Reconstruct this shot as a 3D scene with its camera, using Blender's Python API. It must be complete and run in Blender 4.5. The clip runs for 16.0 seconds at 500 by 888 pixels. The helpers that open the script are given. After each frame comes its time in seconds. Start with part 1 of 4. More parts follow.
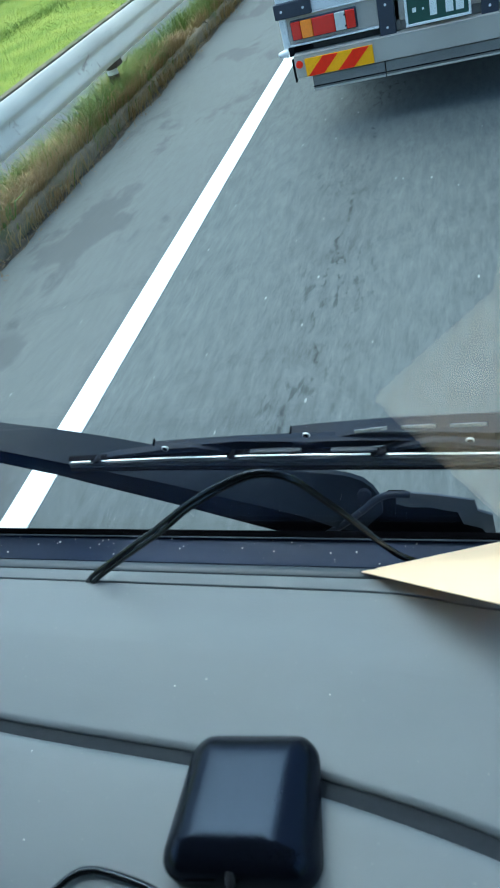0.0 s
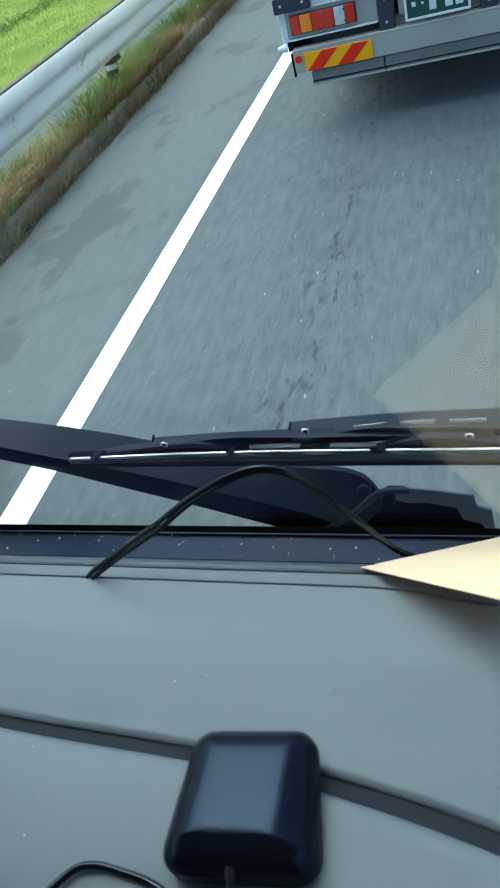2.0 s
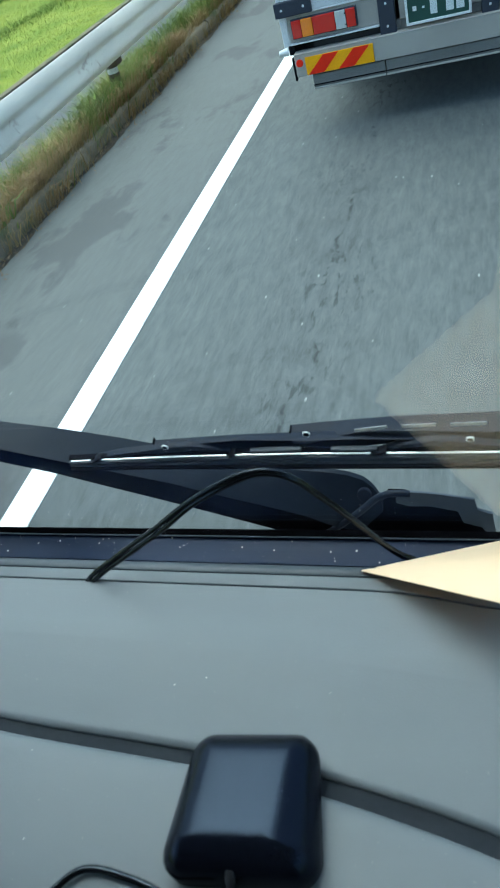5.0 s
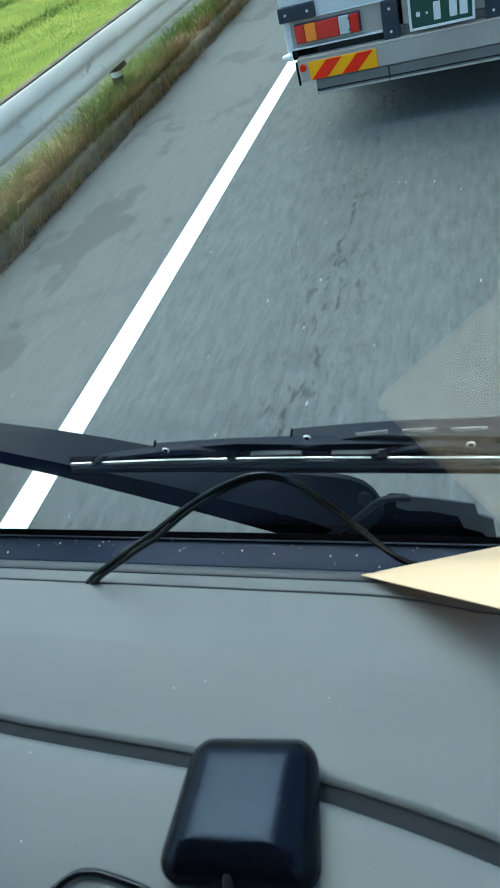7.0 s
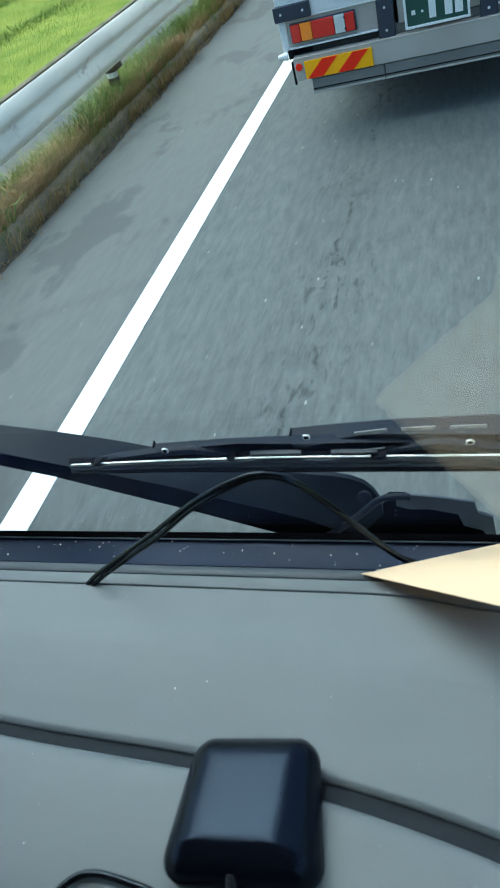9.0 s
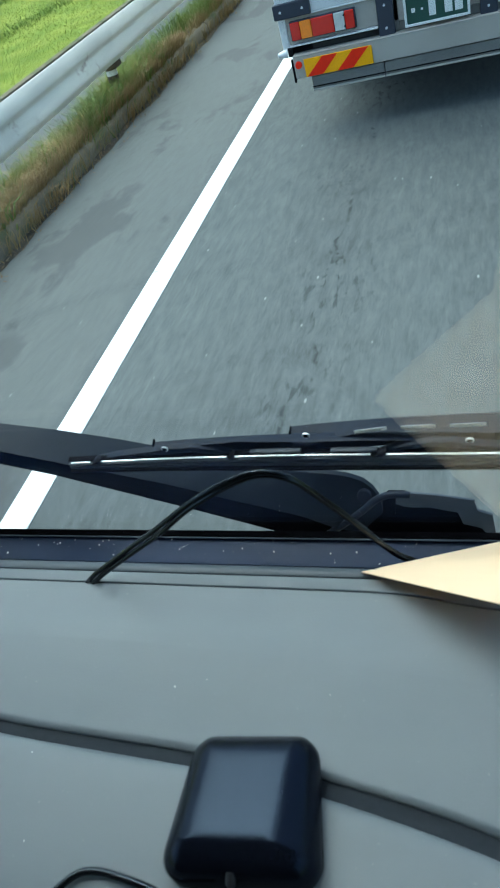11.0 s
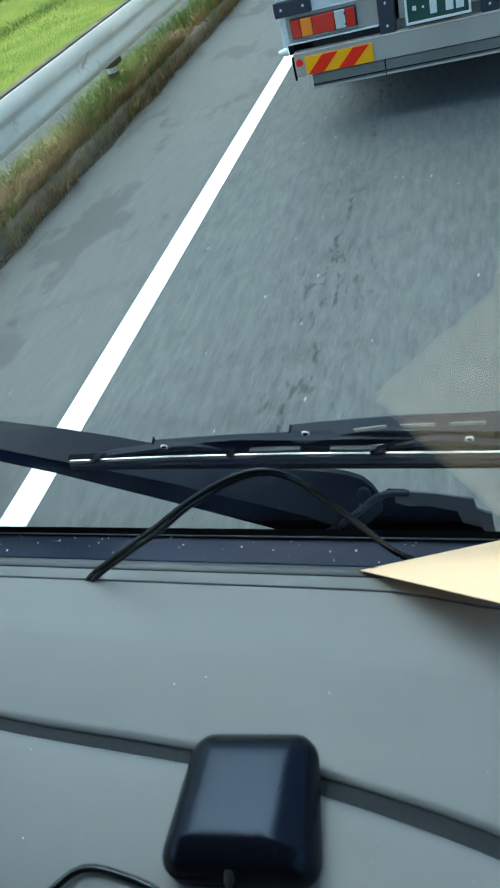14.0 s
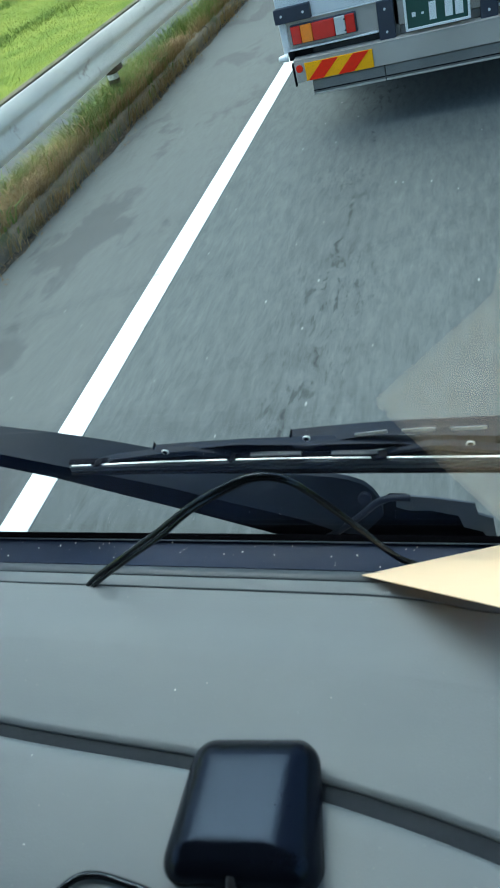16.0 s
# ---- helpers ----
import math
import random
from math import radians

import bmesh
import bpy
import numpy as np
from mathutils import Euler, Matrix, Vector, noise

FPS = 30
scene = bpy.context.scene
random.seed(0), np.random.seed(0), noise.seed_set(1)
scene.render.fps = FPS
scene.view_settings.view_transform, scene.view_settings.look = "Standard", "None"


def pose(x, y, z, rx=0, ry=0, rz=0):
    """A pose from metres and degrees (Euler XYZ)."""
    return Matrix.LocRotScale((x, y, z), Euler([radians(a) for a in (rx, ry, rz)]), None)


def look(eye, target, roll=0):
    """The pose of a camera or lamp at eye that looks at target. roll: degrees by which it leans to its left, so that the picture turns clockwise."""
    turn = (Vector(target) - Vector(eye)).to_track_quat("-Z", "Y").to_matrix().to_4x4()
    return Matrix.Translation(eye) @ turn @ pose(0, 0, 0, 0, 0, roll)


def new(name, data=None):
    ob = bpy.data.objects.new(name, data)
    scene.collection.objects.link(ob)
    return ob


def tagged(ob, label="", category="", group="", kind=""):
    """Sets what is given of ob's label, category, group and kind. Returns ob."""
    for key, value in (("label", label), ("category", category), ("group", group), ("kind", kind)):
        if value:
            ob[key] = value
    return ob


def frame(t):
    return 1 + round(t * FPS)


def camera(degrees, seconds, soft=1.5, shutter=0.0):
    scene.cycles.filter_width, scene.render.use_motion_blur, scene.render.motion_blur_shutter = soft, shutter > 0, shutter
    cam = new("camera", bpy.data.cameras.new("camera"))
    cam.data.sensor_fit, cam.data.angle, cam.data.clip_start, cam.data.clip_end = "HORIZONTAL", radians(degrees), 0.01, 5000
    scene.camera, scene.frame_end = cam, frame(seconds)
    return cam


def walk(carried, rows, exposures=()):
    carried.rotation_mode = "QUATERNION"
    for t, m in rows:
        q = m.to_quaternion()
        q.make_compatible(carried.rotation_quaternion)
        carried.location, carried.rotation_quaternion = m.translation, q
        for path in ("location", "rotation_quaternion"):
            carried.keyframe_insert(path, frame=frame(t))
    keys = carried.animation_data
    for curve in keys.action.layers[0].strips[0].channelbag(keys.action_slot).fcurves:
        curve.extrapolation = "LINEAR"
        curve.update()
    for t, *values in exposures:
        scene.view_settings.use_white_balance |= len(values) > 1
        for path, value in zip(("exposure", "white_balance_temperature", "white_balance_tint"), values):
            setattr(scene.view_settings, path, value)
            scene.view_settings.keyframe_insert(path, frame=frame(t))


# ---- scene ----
EYE_HEIGHT = 1.95
BASE = pose(0, 0, EYE_HEIGHT, 0, 0, 25.54) @ pose(0, 0, 0, 90 - 39.49) @ pose(0, 0, 0, 0, 0, -18.75)
# seconds, then the small shakes of the holder in degrees: nod, turn, lean
SHAKE = [(0, 0.01, 0.03, -0.01), (0.5, -0.09, 0.00, -0.03), (1, -0.11, -0.01, -0.08), (1.5, -0.08, -0.01, -0.15),
         (2, -0.31, -0.02, -0.08), (2.5, -0.14, -0.02, 0.18), (3, 0.01, 0.02, -0.16), (3.5, 0.01, 0.00, -0.06),
         (4, -0.15, 0.03, 0.04), (5.2, -0.06, 0.04, 0.0), (6.5, -0.04, 0.06, -0.01), (7, 0.20, 0.10, 0.42), (7.5, 0.38, 0.00, -0.26),
         (8, 0.23, 0.08, -0.18), (8.5, 0.15, 0.01, -0.14), (9, 0.18, 0.04, -0.09), (10.2, 0.1, 0.02, -0.08), (11.5, 0.03, 0.01, -0.11),
         (12, 0.23, 0.05, 0.19), (12.5, -0.01, 0.00, 0.12), (13, 0.09, 0.02, -0.01), (13.5, 0.16, 0.00, -0.16),
         (14, -0.10, -0.01, 0.03), (14.5, -0.10, -0.08, -0.25), (15, -0.11, 0.03, 0.14), (15.5, 0.16, 0.12, 0.43),
         (16, 0.28, 0.06, -0.06)]
cam = camera(38.0, 16.0, soft=1.5)
# a small phone lens set on the windscreen: the near dashboard is a little soft
cam.data.dof.use_dof, cam.data.dof.focus_distance, cam.data.dof.aperture_fstop = True, 1.5, 36.0
walk(cam, [(t, BASE @ pose(0, 0, 0, nod, turn, lean)) for t, nod, turn, lean in SHAKE],
     exposures=[(0, 1.27, 5060, -12), (1, 1.18, 5150, -12), (3, 1.11, 5280, -12), (4, 1.14, 5350, -12), (9, 1.11, 5350, -12), (12, 1.10, 5390, -12), (16, 1.10, 5390, -12)])

# ---- light: an overcast day ----
world = bpy.data.worlds.new("overcast_sky")
scene.world = world
world.use_nodes = True
wn = world.node_tree
sky = wn.nodes.new("ShaderNodeTexSky")
sky.sky_type = "NISHITA"
sky.sun_disc = False
sky.sun_elevation, sky.sun_rotation = radians(68), radians(-49)
sky.air_density, sky.dust_density, sky.ozone_density = 1.0, 5.5, 1.0
wn.links.new(sky.outputs["Color"], wn.nodes["Background"].inputs["Color"])
wn.nodes["Background"].inputs["Strength"].default_value = 0.15
sun = new("sun", bpy.data.lights.new("sun", "SUN"))
sun.data.energy, sun.data.angle, sun.data.color = 0.8, radians(60), (1.0, 0.96, 0.9)
sun.matrix_world = look((-8, 7, 26), (0, 0, 0))


# ---- materials ----
class Nodes:
    """Short ways to wire a node material."""

    def __init__(self, name):
        self.mat = bpy.data.materials.new(name)
        self.mat.use_nodes = True
        self.tree = self.mat.node_tree
        self.bsdf = self.tree.nodes["Principled BSDF"]
        self.coord = self.tree.nodes.new("ShaderNodeTexCoord").outputs["Object"]

    def add(self, kind, **inputs):
        node = self.tree.nodes.new(kind)
        for key, value in inputs.items():
            self.feed(node.inputs[key.replace("_", " ")], value)
        return node

    def feed(self, socket, value):
        if isinstance(value, bpy.types.NodeSocket):
            self.tree.links.new(value, socket)
        else:
            socket.default_value = value

    def scaled(self, scale):
        return self.add("ShaderNodeMapping", Vector=self.coord, Scale=scale).outputs[0]

    def noise(self, scale, detail=4.0, rough=0.6, vector=None):
        return self.add("ShaderNodeTexNoise", Vector=vector or self.coord, Scale=scale, Detail=detail, Roughness=rough).outputs["Fac"]

    def ramp(self, value, lo, hi, a=0.0, b=1.0):
        node = self.tree.nodes.new("ShaderNodeMapRange")
        self.feed(node.inputs["Value"], value)
        for i, v in zip((1, 2, 3, 4), (lo, hi, a, b)):
            self.feed(node.inputs[i], v)
        return node.outputs[0]

    def math(self, op, a, b=0.0):
        node = self.tree.nodes.new("ShaderNodeMath")
        node.operation = op
        self.feed(node.inputs[0], a)
        self.feed(node.inputs[1], b)
        return node.outputs[0]

    def mix(self, fac, a, b):
        node = self.tree.nodes.new("ShaderNodeMix")
        node.data_type = "RGBA"
        for i, v in ((0, fac), (6, a), (7, b)):
            if isinstance(v, tuple) and len(v) == 3:
                v = (*v, 1)
            self.feed(node.inputs[i], v)
        return node.outputs[2]

    def bump(self, height, strength=0.3, distance=0.002):
        self.feed(self.bsdf.inputs["Normal"], self.add("ShaderNodeBump", Height=height, Strength=strength, Distance=distance).outputs[0])

    def set(self, **inputs):
        for key, value in inputs.items():
            if isinstance(value, tuple) and len(value) == 3:
                value = (*value, 1)
            self.feed(self.bsdf.inputs[key.replace("_", " ")], value)
        return self.mat


def surface(name, a, b, coarse=6.0, fine=60.0, rough=(0.5, 0.7), metal=0.0, bump=0.2, depth=0.002, island=0.0, spec=0.5):
    """A material of two tones at two scales, with fine relief."""
    n = Nodes(name)
    big, small = n.noise(coarse, 3), n.noise(fine, 5)
    tone = n.math("ADD", n.math("MULTIPLY", big, 0.6), n.math("MULTIPLY", small, 0.4))
    fac = n.ramp(tone, 0.36, 0.64)
    if island:
        rnd = n.tree.nodes.new("ShaderNodeNewGeometry").outputs["Random Per Island"]
        fac = n.math("ADD", n.math("MULTIPLY", fac, 1 - island), n.math("MULTIPLY", rnd, island))
    n.bump(small, bump, depth)
    return n.set(Base_Color=n.mix(fac, a, b), Roughness=n.ramp(big, 0.3, 0.7, *rough), Metallic=metal, Specular_IOR_Level=spec)


def asphalt_material():
    n = Nodes("worn_asphalt")
    xyz = n.add("ShaderNodeSeparateXYZ", Vector=n.coord)
    x, y = xyz.outputs[0], xyz.outputs[1]
    grit = n.noise(1.0, 6, 0.7, n.scaled((80, 15, 80)))
    grain = n.noise(1.0, 3, 0.6, n.scaled((22, 4.5, 22)))
    broad = n.noise(0.55, 4, 0.55)
    lanes = n.noise(1.0, 3, 0.5, n.scaled((1.4, 0.10, 1)))
    tone = n.math("ADD", n.math("MULTIPLY", grit, 0.32), n.math("MULTIPLY", grain, 0.36))
    tone = n.math("ADD", tone, n.math("MULTIPLY", broad, 0.16))
    tone = n.math("ADD", tone, n.math("MULTIPLY", lanes, 0.14))
    colour = n.mix(n.ramp(tone, 0.35, 0.65), (0.040, 0.0465, 0.0475), (0.107, 0.118, 0.117))
    # pale chips of stone
    chips = n.add("ShaderNodeTexVoronoi", Vector=n.scaled((13, 4.5, 13)), Scale=1.0)
    few = n.ramp(chips.outputs["Color"], 0.57, 0.59)
    dot = n.math("MULTIPLY", n.ramp(chips.outputs["Distance"], 0.09, 0.05), few)
    colour = n.mix(n.math("MULTIPLY", dot, 0.6), colour, (0.36, 0.37, 0.36))
    # the shoulder beyond the edge line is paler, smoother and stained
    shoulder = n.ramp(x, -2.06, -2.12)
    colour = n.mix(n.math("MULTIPLY", shoulder, 0.5), colour, (0.101, 0.104, 0.099))
    stain = n.ramp(n.noise(1.0, 5, 0.62, n.scaled((1.5, 0.75, 1))), 0.535, 0.58)
    colour = n.mix(n.math("MULTIPLY", n.math("MULTIPLY", stain, shoulder), 0.65), colour, (0.045, 0.046, 0.047))
    # a wandering crack along the lane, and crazed patches beside it
    wander = n.noise(1.0, 5, 0.55, n.scaled((0.0, 0.8, 0)))
    line = n.math("ABSOLUTE", n.math("SUBTRACT", n.math("ADD", x, n.math("MULTIPLY", wander, 0.75)), -0.50))
    here = n.ramp(n.noise(1.0, 3, 0.6, n.scaled((0.2, 1.7, 1))), 0.45, 0.52)
    broken = n.ramp(n.noise(1.0, 4, 0.65, n.scaled((15, 10, 15))), 0.44, 0.54)
    crack = n.math("MULTIPLY", n.math("MULTIPLY", n.ramp(line, n.ramp(grit, 0.38, 0.62, 0.006, 0.036), 0.003), here), broken)
    bent = n.add("ShaderNodeVectorMath", )
    bent.operation = "ADD"
    n.feed(bent.inputs[0], n.coord)
    shift = n.add("ShaderNodeTexNoise", Vector=n.coord, Scale=5.0, Detail=3.0)
    half = n.add("ShaderNodeVectorMath")
    half.operation = "SCALE"
    n.feed(half.inputs[0], shift.outputs["Color"])
    half.inputs["Scale"].default_value = 0.22
    n.feed(bent.inputs[1], half.outputs[0])
    cells = n.add("ShaderNodeTexVoronoi", Vector=bent.outputs[0], Scale=5.5)
    cells.feature = "DISTANCE_TO_EDGE"
    near = n.math("MULTIPLY", n.ramp(line, 0.50, 0.12), n.ramp(n.noise(1.3, 3), 0.46, 0.58))
    craze = n.math("MULTIPLY", n.ramp(cells.outputs[0], 0.030, 0.006), near)
    fleck = n.ramp(n.noise(1.0, 5, 0.65, n.scaled((24, 7, 26))), 0.54, 0.61)
    fleck = n.math("MULTIPLY", fleck, n.math("MULTIPLY", n.ramp(line, 0.40, 0.02), n.ramp(n.noise(1.0, 2, 0.5, n.scaled((0.3, 0.55, 1))), 0.40, 0.54)))
    dark = n.math("MAXIMUM", n.math("MAXIMUM", crack, fleck), n.math("MULTIPLY", craze, 0.2))
    colour = n.mix(n.math("MULTIPLY", dark, 0.86), colour, (0.010, 0.014, 0.015))
    n.bump(n.math("SUBTRACT", tone, dark), 0.5, 0.006)
    return n.set(Base_Color=colour, Roughness=n.ramp(broad, 0.3, 0.7, 0.72, 0.88))


def paint_line_material():
    n = Nodes("road_paint")
    wear = n.math("MULTIPLY", n.ramp(n.noise(14, 6, 0.75), 0.56, 0.64), n.ramp(n.noise(0.8, 2), 0.38, 0.58))
    n.bump(n.noise(120, 3), 0.3, 0.002)
    return n.set(Base_Color=n.mix(n.math("MULTIPLY", wear, 0.7), n.mix(n.noise(4, 3), (0.72, 0.73, 0.72), (0.85, 0.85, 0.84)), (0.16, 0.16, 0.16)), Roughness=0.6)


def kerb_material():
    n = Nodes("mossy_concrete")
    grime, fine = n.noise(5, 6, 0.7), n.noise(55, 5, 0.7)
    colour = n.mix(n.ramp(fine, 0.35, 0.65), (0.125, 0.100, 0.066), (0.20, 0.163, 0.110))
    colour = n.mix(n.math("MULTIPLY", n.ramp(grime, 0.48, 0.66), 0.7), colour, (0.085, 0.08, 0.045))
    colour = n.mix(n.math("MULTIPLY", n.ramp(n.noise(2.2, 4, 0.6), 0.5, 0.62), 0.8), colour, (0.06, 0.075, 0.02))
    n.bump(n.math("ADD", fine, grime), 0.7, 0.012)
    return n.set(Base_Color=colour, Roughness=0.92)


def rail_material():
    n = Nodes("weathered_zinc_paint")
    grime = n.noise(1.0, 5, 0.6, n.scaled((6, 0.9, 6)))
    colour = n.mix(n.ramp(grime, 0.35, 0.7), (0.80, 0.77, 0.69), (0.63, 0.605, 0.545))
    rust = n.math("MULTIPLY", n.ramp(n.noise(11, 5, 0.7), 0.58, 0.66), n.ramp(n.noise(0.9, 2), 0.50, 0.62))
    colour = n.mix(rust, colour, (0.16, 0.065, 0.03))
    n.bump(n.noise(40, 4), 0.12, 0.002)
    return n.set(Base_Color=colour, Roughness=n.ramp(rust, 0, 1, 0.62, 0.85), Metallic=0.0)


def grass_material(name, a, b, c):
    n = Nodes(name)
    rnd = n.tree.nodes.new("ShaderNodeNewGeometry").outputs["Random Per Island"]
    patch = n.ramp(n.noise(1.1, 3), 0.4, 0.62)
    colour = n.mix(patch, n.mix(rnd, a, b), n.mix(rnd, b, c))
    return n.set(Base_Color=colour, Roughness=0.6, Specular_IOR_Level=0.25)


def field_material():
    n = Nodes("meadow")
    rows = n.ramp(n.noise(1.0, 3, 0.5, n.scaled((0.5, 0.12, 1))), 0.42, 0.58)
    patch = n.ramp(n.noise(1.1, 3), 0.4, 0.62)
    small = n.noise(14, 6, 0.75)
    colour = n.mix(patch, n.mix(rows, (0.155, 0.205, 0.024), (0.195, 0.24, 0.028)), (0.255, 0.285, 0.042))
    colour = n.mix(n.math("MULTIPLY", n.ramp(small, 0.45, 0.75), 0.5), colour, (0.12, 0.19, 0.025))
    n.bump(small, 0.6, 0.03)
    return n.set(Base_Color=colour, Roughness=0.9, Specular_IOR_Level=0.15)


def glass_material():
    n = Nodes("windscreen_glass")
    return n.set(Base_Color=(0.95, 0.985, 0.98), Roughness=0.0, IOR=1.34, Transmission_Weight=1.0)


def dash_material(name, a, b, rough, spec=0.5):
    n = Nodes(name)
    cells = n.add("ShaderNodeTexVoronoi", Vector=n.coord, Scale=900.0).outputs["Distance"]
    film = n.noise(7, 4, 0.6)
    wipe = n.noise(1.0, 3, 0.5, n.scaled((3, 16, 3)))
    colour = n.mix(n.ramp(n.math("ADD", n.math("MULTIPLY", film, 0.5), n.math("MULTIPLY", wipe, 0.5)), 0.35, 0.65), a, b)
    dust = n.ramp(n.noise(420, 2), 0.72, 0.80)
    colour = n.mix(n.math("MULTIPLY", dust, 0.25), colour, (0.45, 0.44, 0.42))
    n.bump(n.math("ADD", cells, n.math("MULTIPLY", film, 0.4)), 0.06, 0.0006)
    return n.set(Base_Color=colour, Roughness=n.ramp(film, 0.3, 0.7, *rough), Specular_IOR_Level=spec)


def card_material():
    n = Nodes("cream_card")
    fibre = n.noise(1.0, 5, 0.6, n.scaled((60, 240, 60)))
    colour = n.mix(fibre, (0.87, 0.69, 0.49), (0.91, 0.73, 0.525))
    n.bump(fibre, 0.1, 0.0004)
    n.set(Base_Color=colour, Roughness=0.8, Specular_IOR_Level=0.2)
    through_paper = n.add("ShaderNodeBsdfTranslucent", Color=colour)
    both = n.add("ShaderNodeMixShader", Fac=0.36)
    n.feed(both.inputs[1], n.bsdf.outputs[0])
    n.feed(both.inputs[2], through_paper.outputs[0])
    n.feed(n.tree.nodes["Material Output"].inputs["Surface"], both.outputs[0])
    return n.mat


ASPHALT, LINE, RAIL, MEADOW, GLASS = asphalt_material(), paint_line_material(), rail_material(), field_material(), glass_material()
CONCRETE = kerb_material()
SOIL = surface("verge_soil", (0.045, 0.036, 0.022), (0.10, 0.08, 0.05), 4, 50, (0.9, 1.0), bump=0.8, depth=0.02)
LITTER = surface("damp_leaf_litter", (0.012, 0.010, 0.007), (0.075, 0.058, 0.034), 7, 70, (0.9, 1.0), bump=1.0, depth=0.02)
LANE = surface("pale_old_asphalt", (0.062, 0.066, 0.068), (0.095, 0.098, 0.098), 1.2, 60, (0.8, 0.95), bump=0.3, depth=0.004)
RUST = surface("rusty_bracket", (0.045, 0.032, 0.022), (0.11, 0.075, 0.045), 9, 60, (0.8, 0.95), bump=0.4)
POST_PAINT = surface("post_paint", (0.70, 0.68, 0.62), (0.55, 0.53, 0.47), 5, 40, (0.5, 0.75), bump=0.1)
GREEN = grass_material("fresh_grass", (0.070, 0.115, 0.012), (0.14, 0.20, 0.026), (0.22, 0.25, 0.05))
STRAW = grass_material("dry_grass", (0.19, 0.115, 0.040), (0.36, 0.245, 0.095), (0.26, 0.195, 0.065))
DEAD_LEAF = grass_material("dead_leaf", (0.09, 0.06, 0.03), (0.19, 0.13, 0.06), (0.08, 0.065, 0.03))
FIELD_GRASS = grass_material("field_grass", (0.175, 0.212, 0.026), (0.222, 0.262, 0.032), (0.28, 0.30, 0.042))
WEED = grass_material("broad_weed", (0.09, 0.15, 0.015), (0.14, 0.20, 0.03), (0.18, 0.22, 0.05))
DASH = dash_material("grey_dash_plastic", (0.096, 0.110, 0.125), (0.118, 0.132, 0.147), (0.45, 0.58))
DASH_LIP = dash_material("dark_lip_plastic", (0.024, 0.033, 0.048), (0.032, 0.042, 0.058), (0.40, 0.52), 0.35)
DASH_STRIP = dash_material("grey_strip_plastic", (0.077, 0.090, 0.105), (0.095, 0.108, 0.123), (0.5, 0.6))
CHANNEL = dash_material("dark_channel_plastic", (0.0065, 0.0125, 0.034), (0.0115, 0.0195, 0.047), (0.34, 0.46), 0.10)
JOINT = surface("charcoal_groove_shade", (0.014, 0.017, 0.023), (0.021, 0.025, 0.032), 30, 300, (0.7, 0.85), bump=0.1, depth=0.0004, spec=0.15)
BLACK_GAP = surface("black_gap", (0.004, 0.004, 0.006), (0.008, 0.008, 0.010), 30, 200, (0.8, 0.9), bump=0.05, spec=0.03)
# Black for the rubber seal; also paints shade on the flange and recess.
SEAL_AND_SHADE = surface("black_seal_and_shade", (0.0015, 0.0015, 0.002), (0.003, 0.003, 0.004), 20, 200, (0.9, 1.0), bump=0.05, depth=0.0003, spec=0.0)
RUBBER = surface("black_rubber", (0.004, 0.004, 0.006), (0.008, 0.008, 0.010), 20, 200, (0.5, 0.7), bump=0.1, depth=0.0005, spec=0.06)
WIPER_PAINT = surface("matt_black_paint", (0.0052, 0.0075, 0.015), (0.0085, 0.0115, 0.021), 12, 300, (0.45, 0.6), bump=0.08, depth=0.0004, spec=0.13)
COVER = surface("blue_grey_plastic", (0.036, 0.045, 0.064), (0.048, 0.059, 0.080), 20, 300, (0.5, 0.65), bump=0.1, depth=0.0005, spec=0.35)
COWL_DARK = surface("charcoal_sleeve", (0.010, 0.010, 0.013), (0.016, 0.016, 0.020), 20, 300, (0.4, 0.5), bump=0.1, depth=0.0005, spec=0.3)
# Black paint with the sky's bluish reflection put into its colour.
ARM_PAINT = surface("sky_blued_black_paint", (0.006, 0.009, 0.015), (0.010, 0.014, 0.022), 12, 300, (0.45, 0.6), bump=0.08, depth=0.0004, spec=0.12)
BLADE_GREY = surface("grey_blade_rubber", (0.026, 0.031, 0.041), (0.040, 0.046, 0.058), 20, 300, (0.5, 0.65), bump=0.1, depth=0.0004, spec=0.3)
STEEL = surface("bright_steel", (0.80, 0.81, 0.82), (0.70, 0.71, 0.72), 30, 200, (0.3, 0.4), metal=0.3, bump=0.05, depth=0.0003)
CABLE = surface("black_cable_sheath", (0.0015, 0.0018, 0.0025), (0.003, 0.0034, 0.0045), 40, 200, (0.09, 0.13), bump=0.0, depth=0.0002, spec=0.32)
CABLE.node_tree.nodes["Principled BSDF"].inputs["Specular Tint"].default_value = (0.72, 0.84, 1.0, 1)
BOX = surface("satin_black_case", (0.0018, 0.0022, 0.0045), (0.0026, 0.0032, 0.0062), 25, 400, (0.20, 0.24), bump=0.0, depth=0.0002, spec=0.19)
BOX.node_tree.nodes["Principled BSDF"].inputs["Specular Tint"].default_value = (0.48, 0.64, 1.0, 1)
CARD = card_material()
SLOT = surface("pale_grey_edge", (0.20, 0.215, 0.235), (0.27, 0.285, 0.30), 30, 200, (0.5, 0.6), bump=0.05, depth=0.0003)
DUST = surface("white_dust", (0.75, 0.75, 0.74), (0.6, 0.6, 0.58), 100, 300, (0.8, 0.9))
# Charcoal for the cab trim; also paints shade behind the lorry's bumper.
TRIM_AND_SHADE = surface("charcoal_trim_and_shade", (0.022, 0.022, 0.024), (0.035, 0.035, 0.037), 5, 120, (0.85, 0.95), bump=0.15)
LINING = surface("grey_headlining", (0.33, 0.33, 0.325), (0.39, 0.39, 0.38), 5, 120, (0.85, 0.95), bump=0.15)
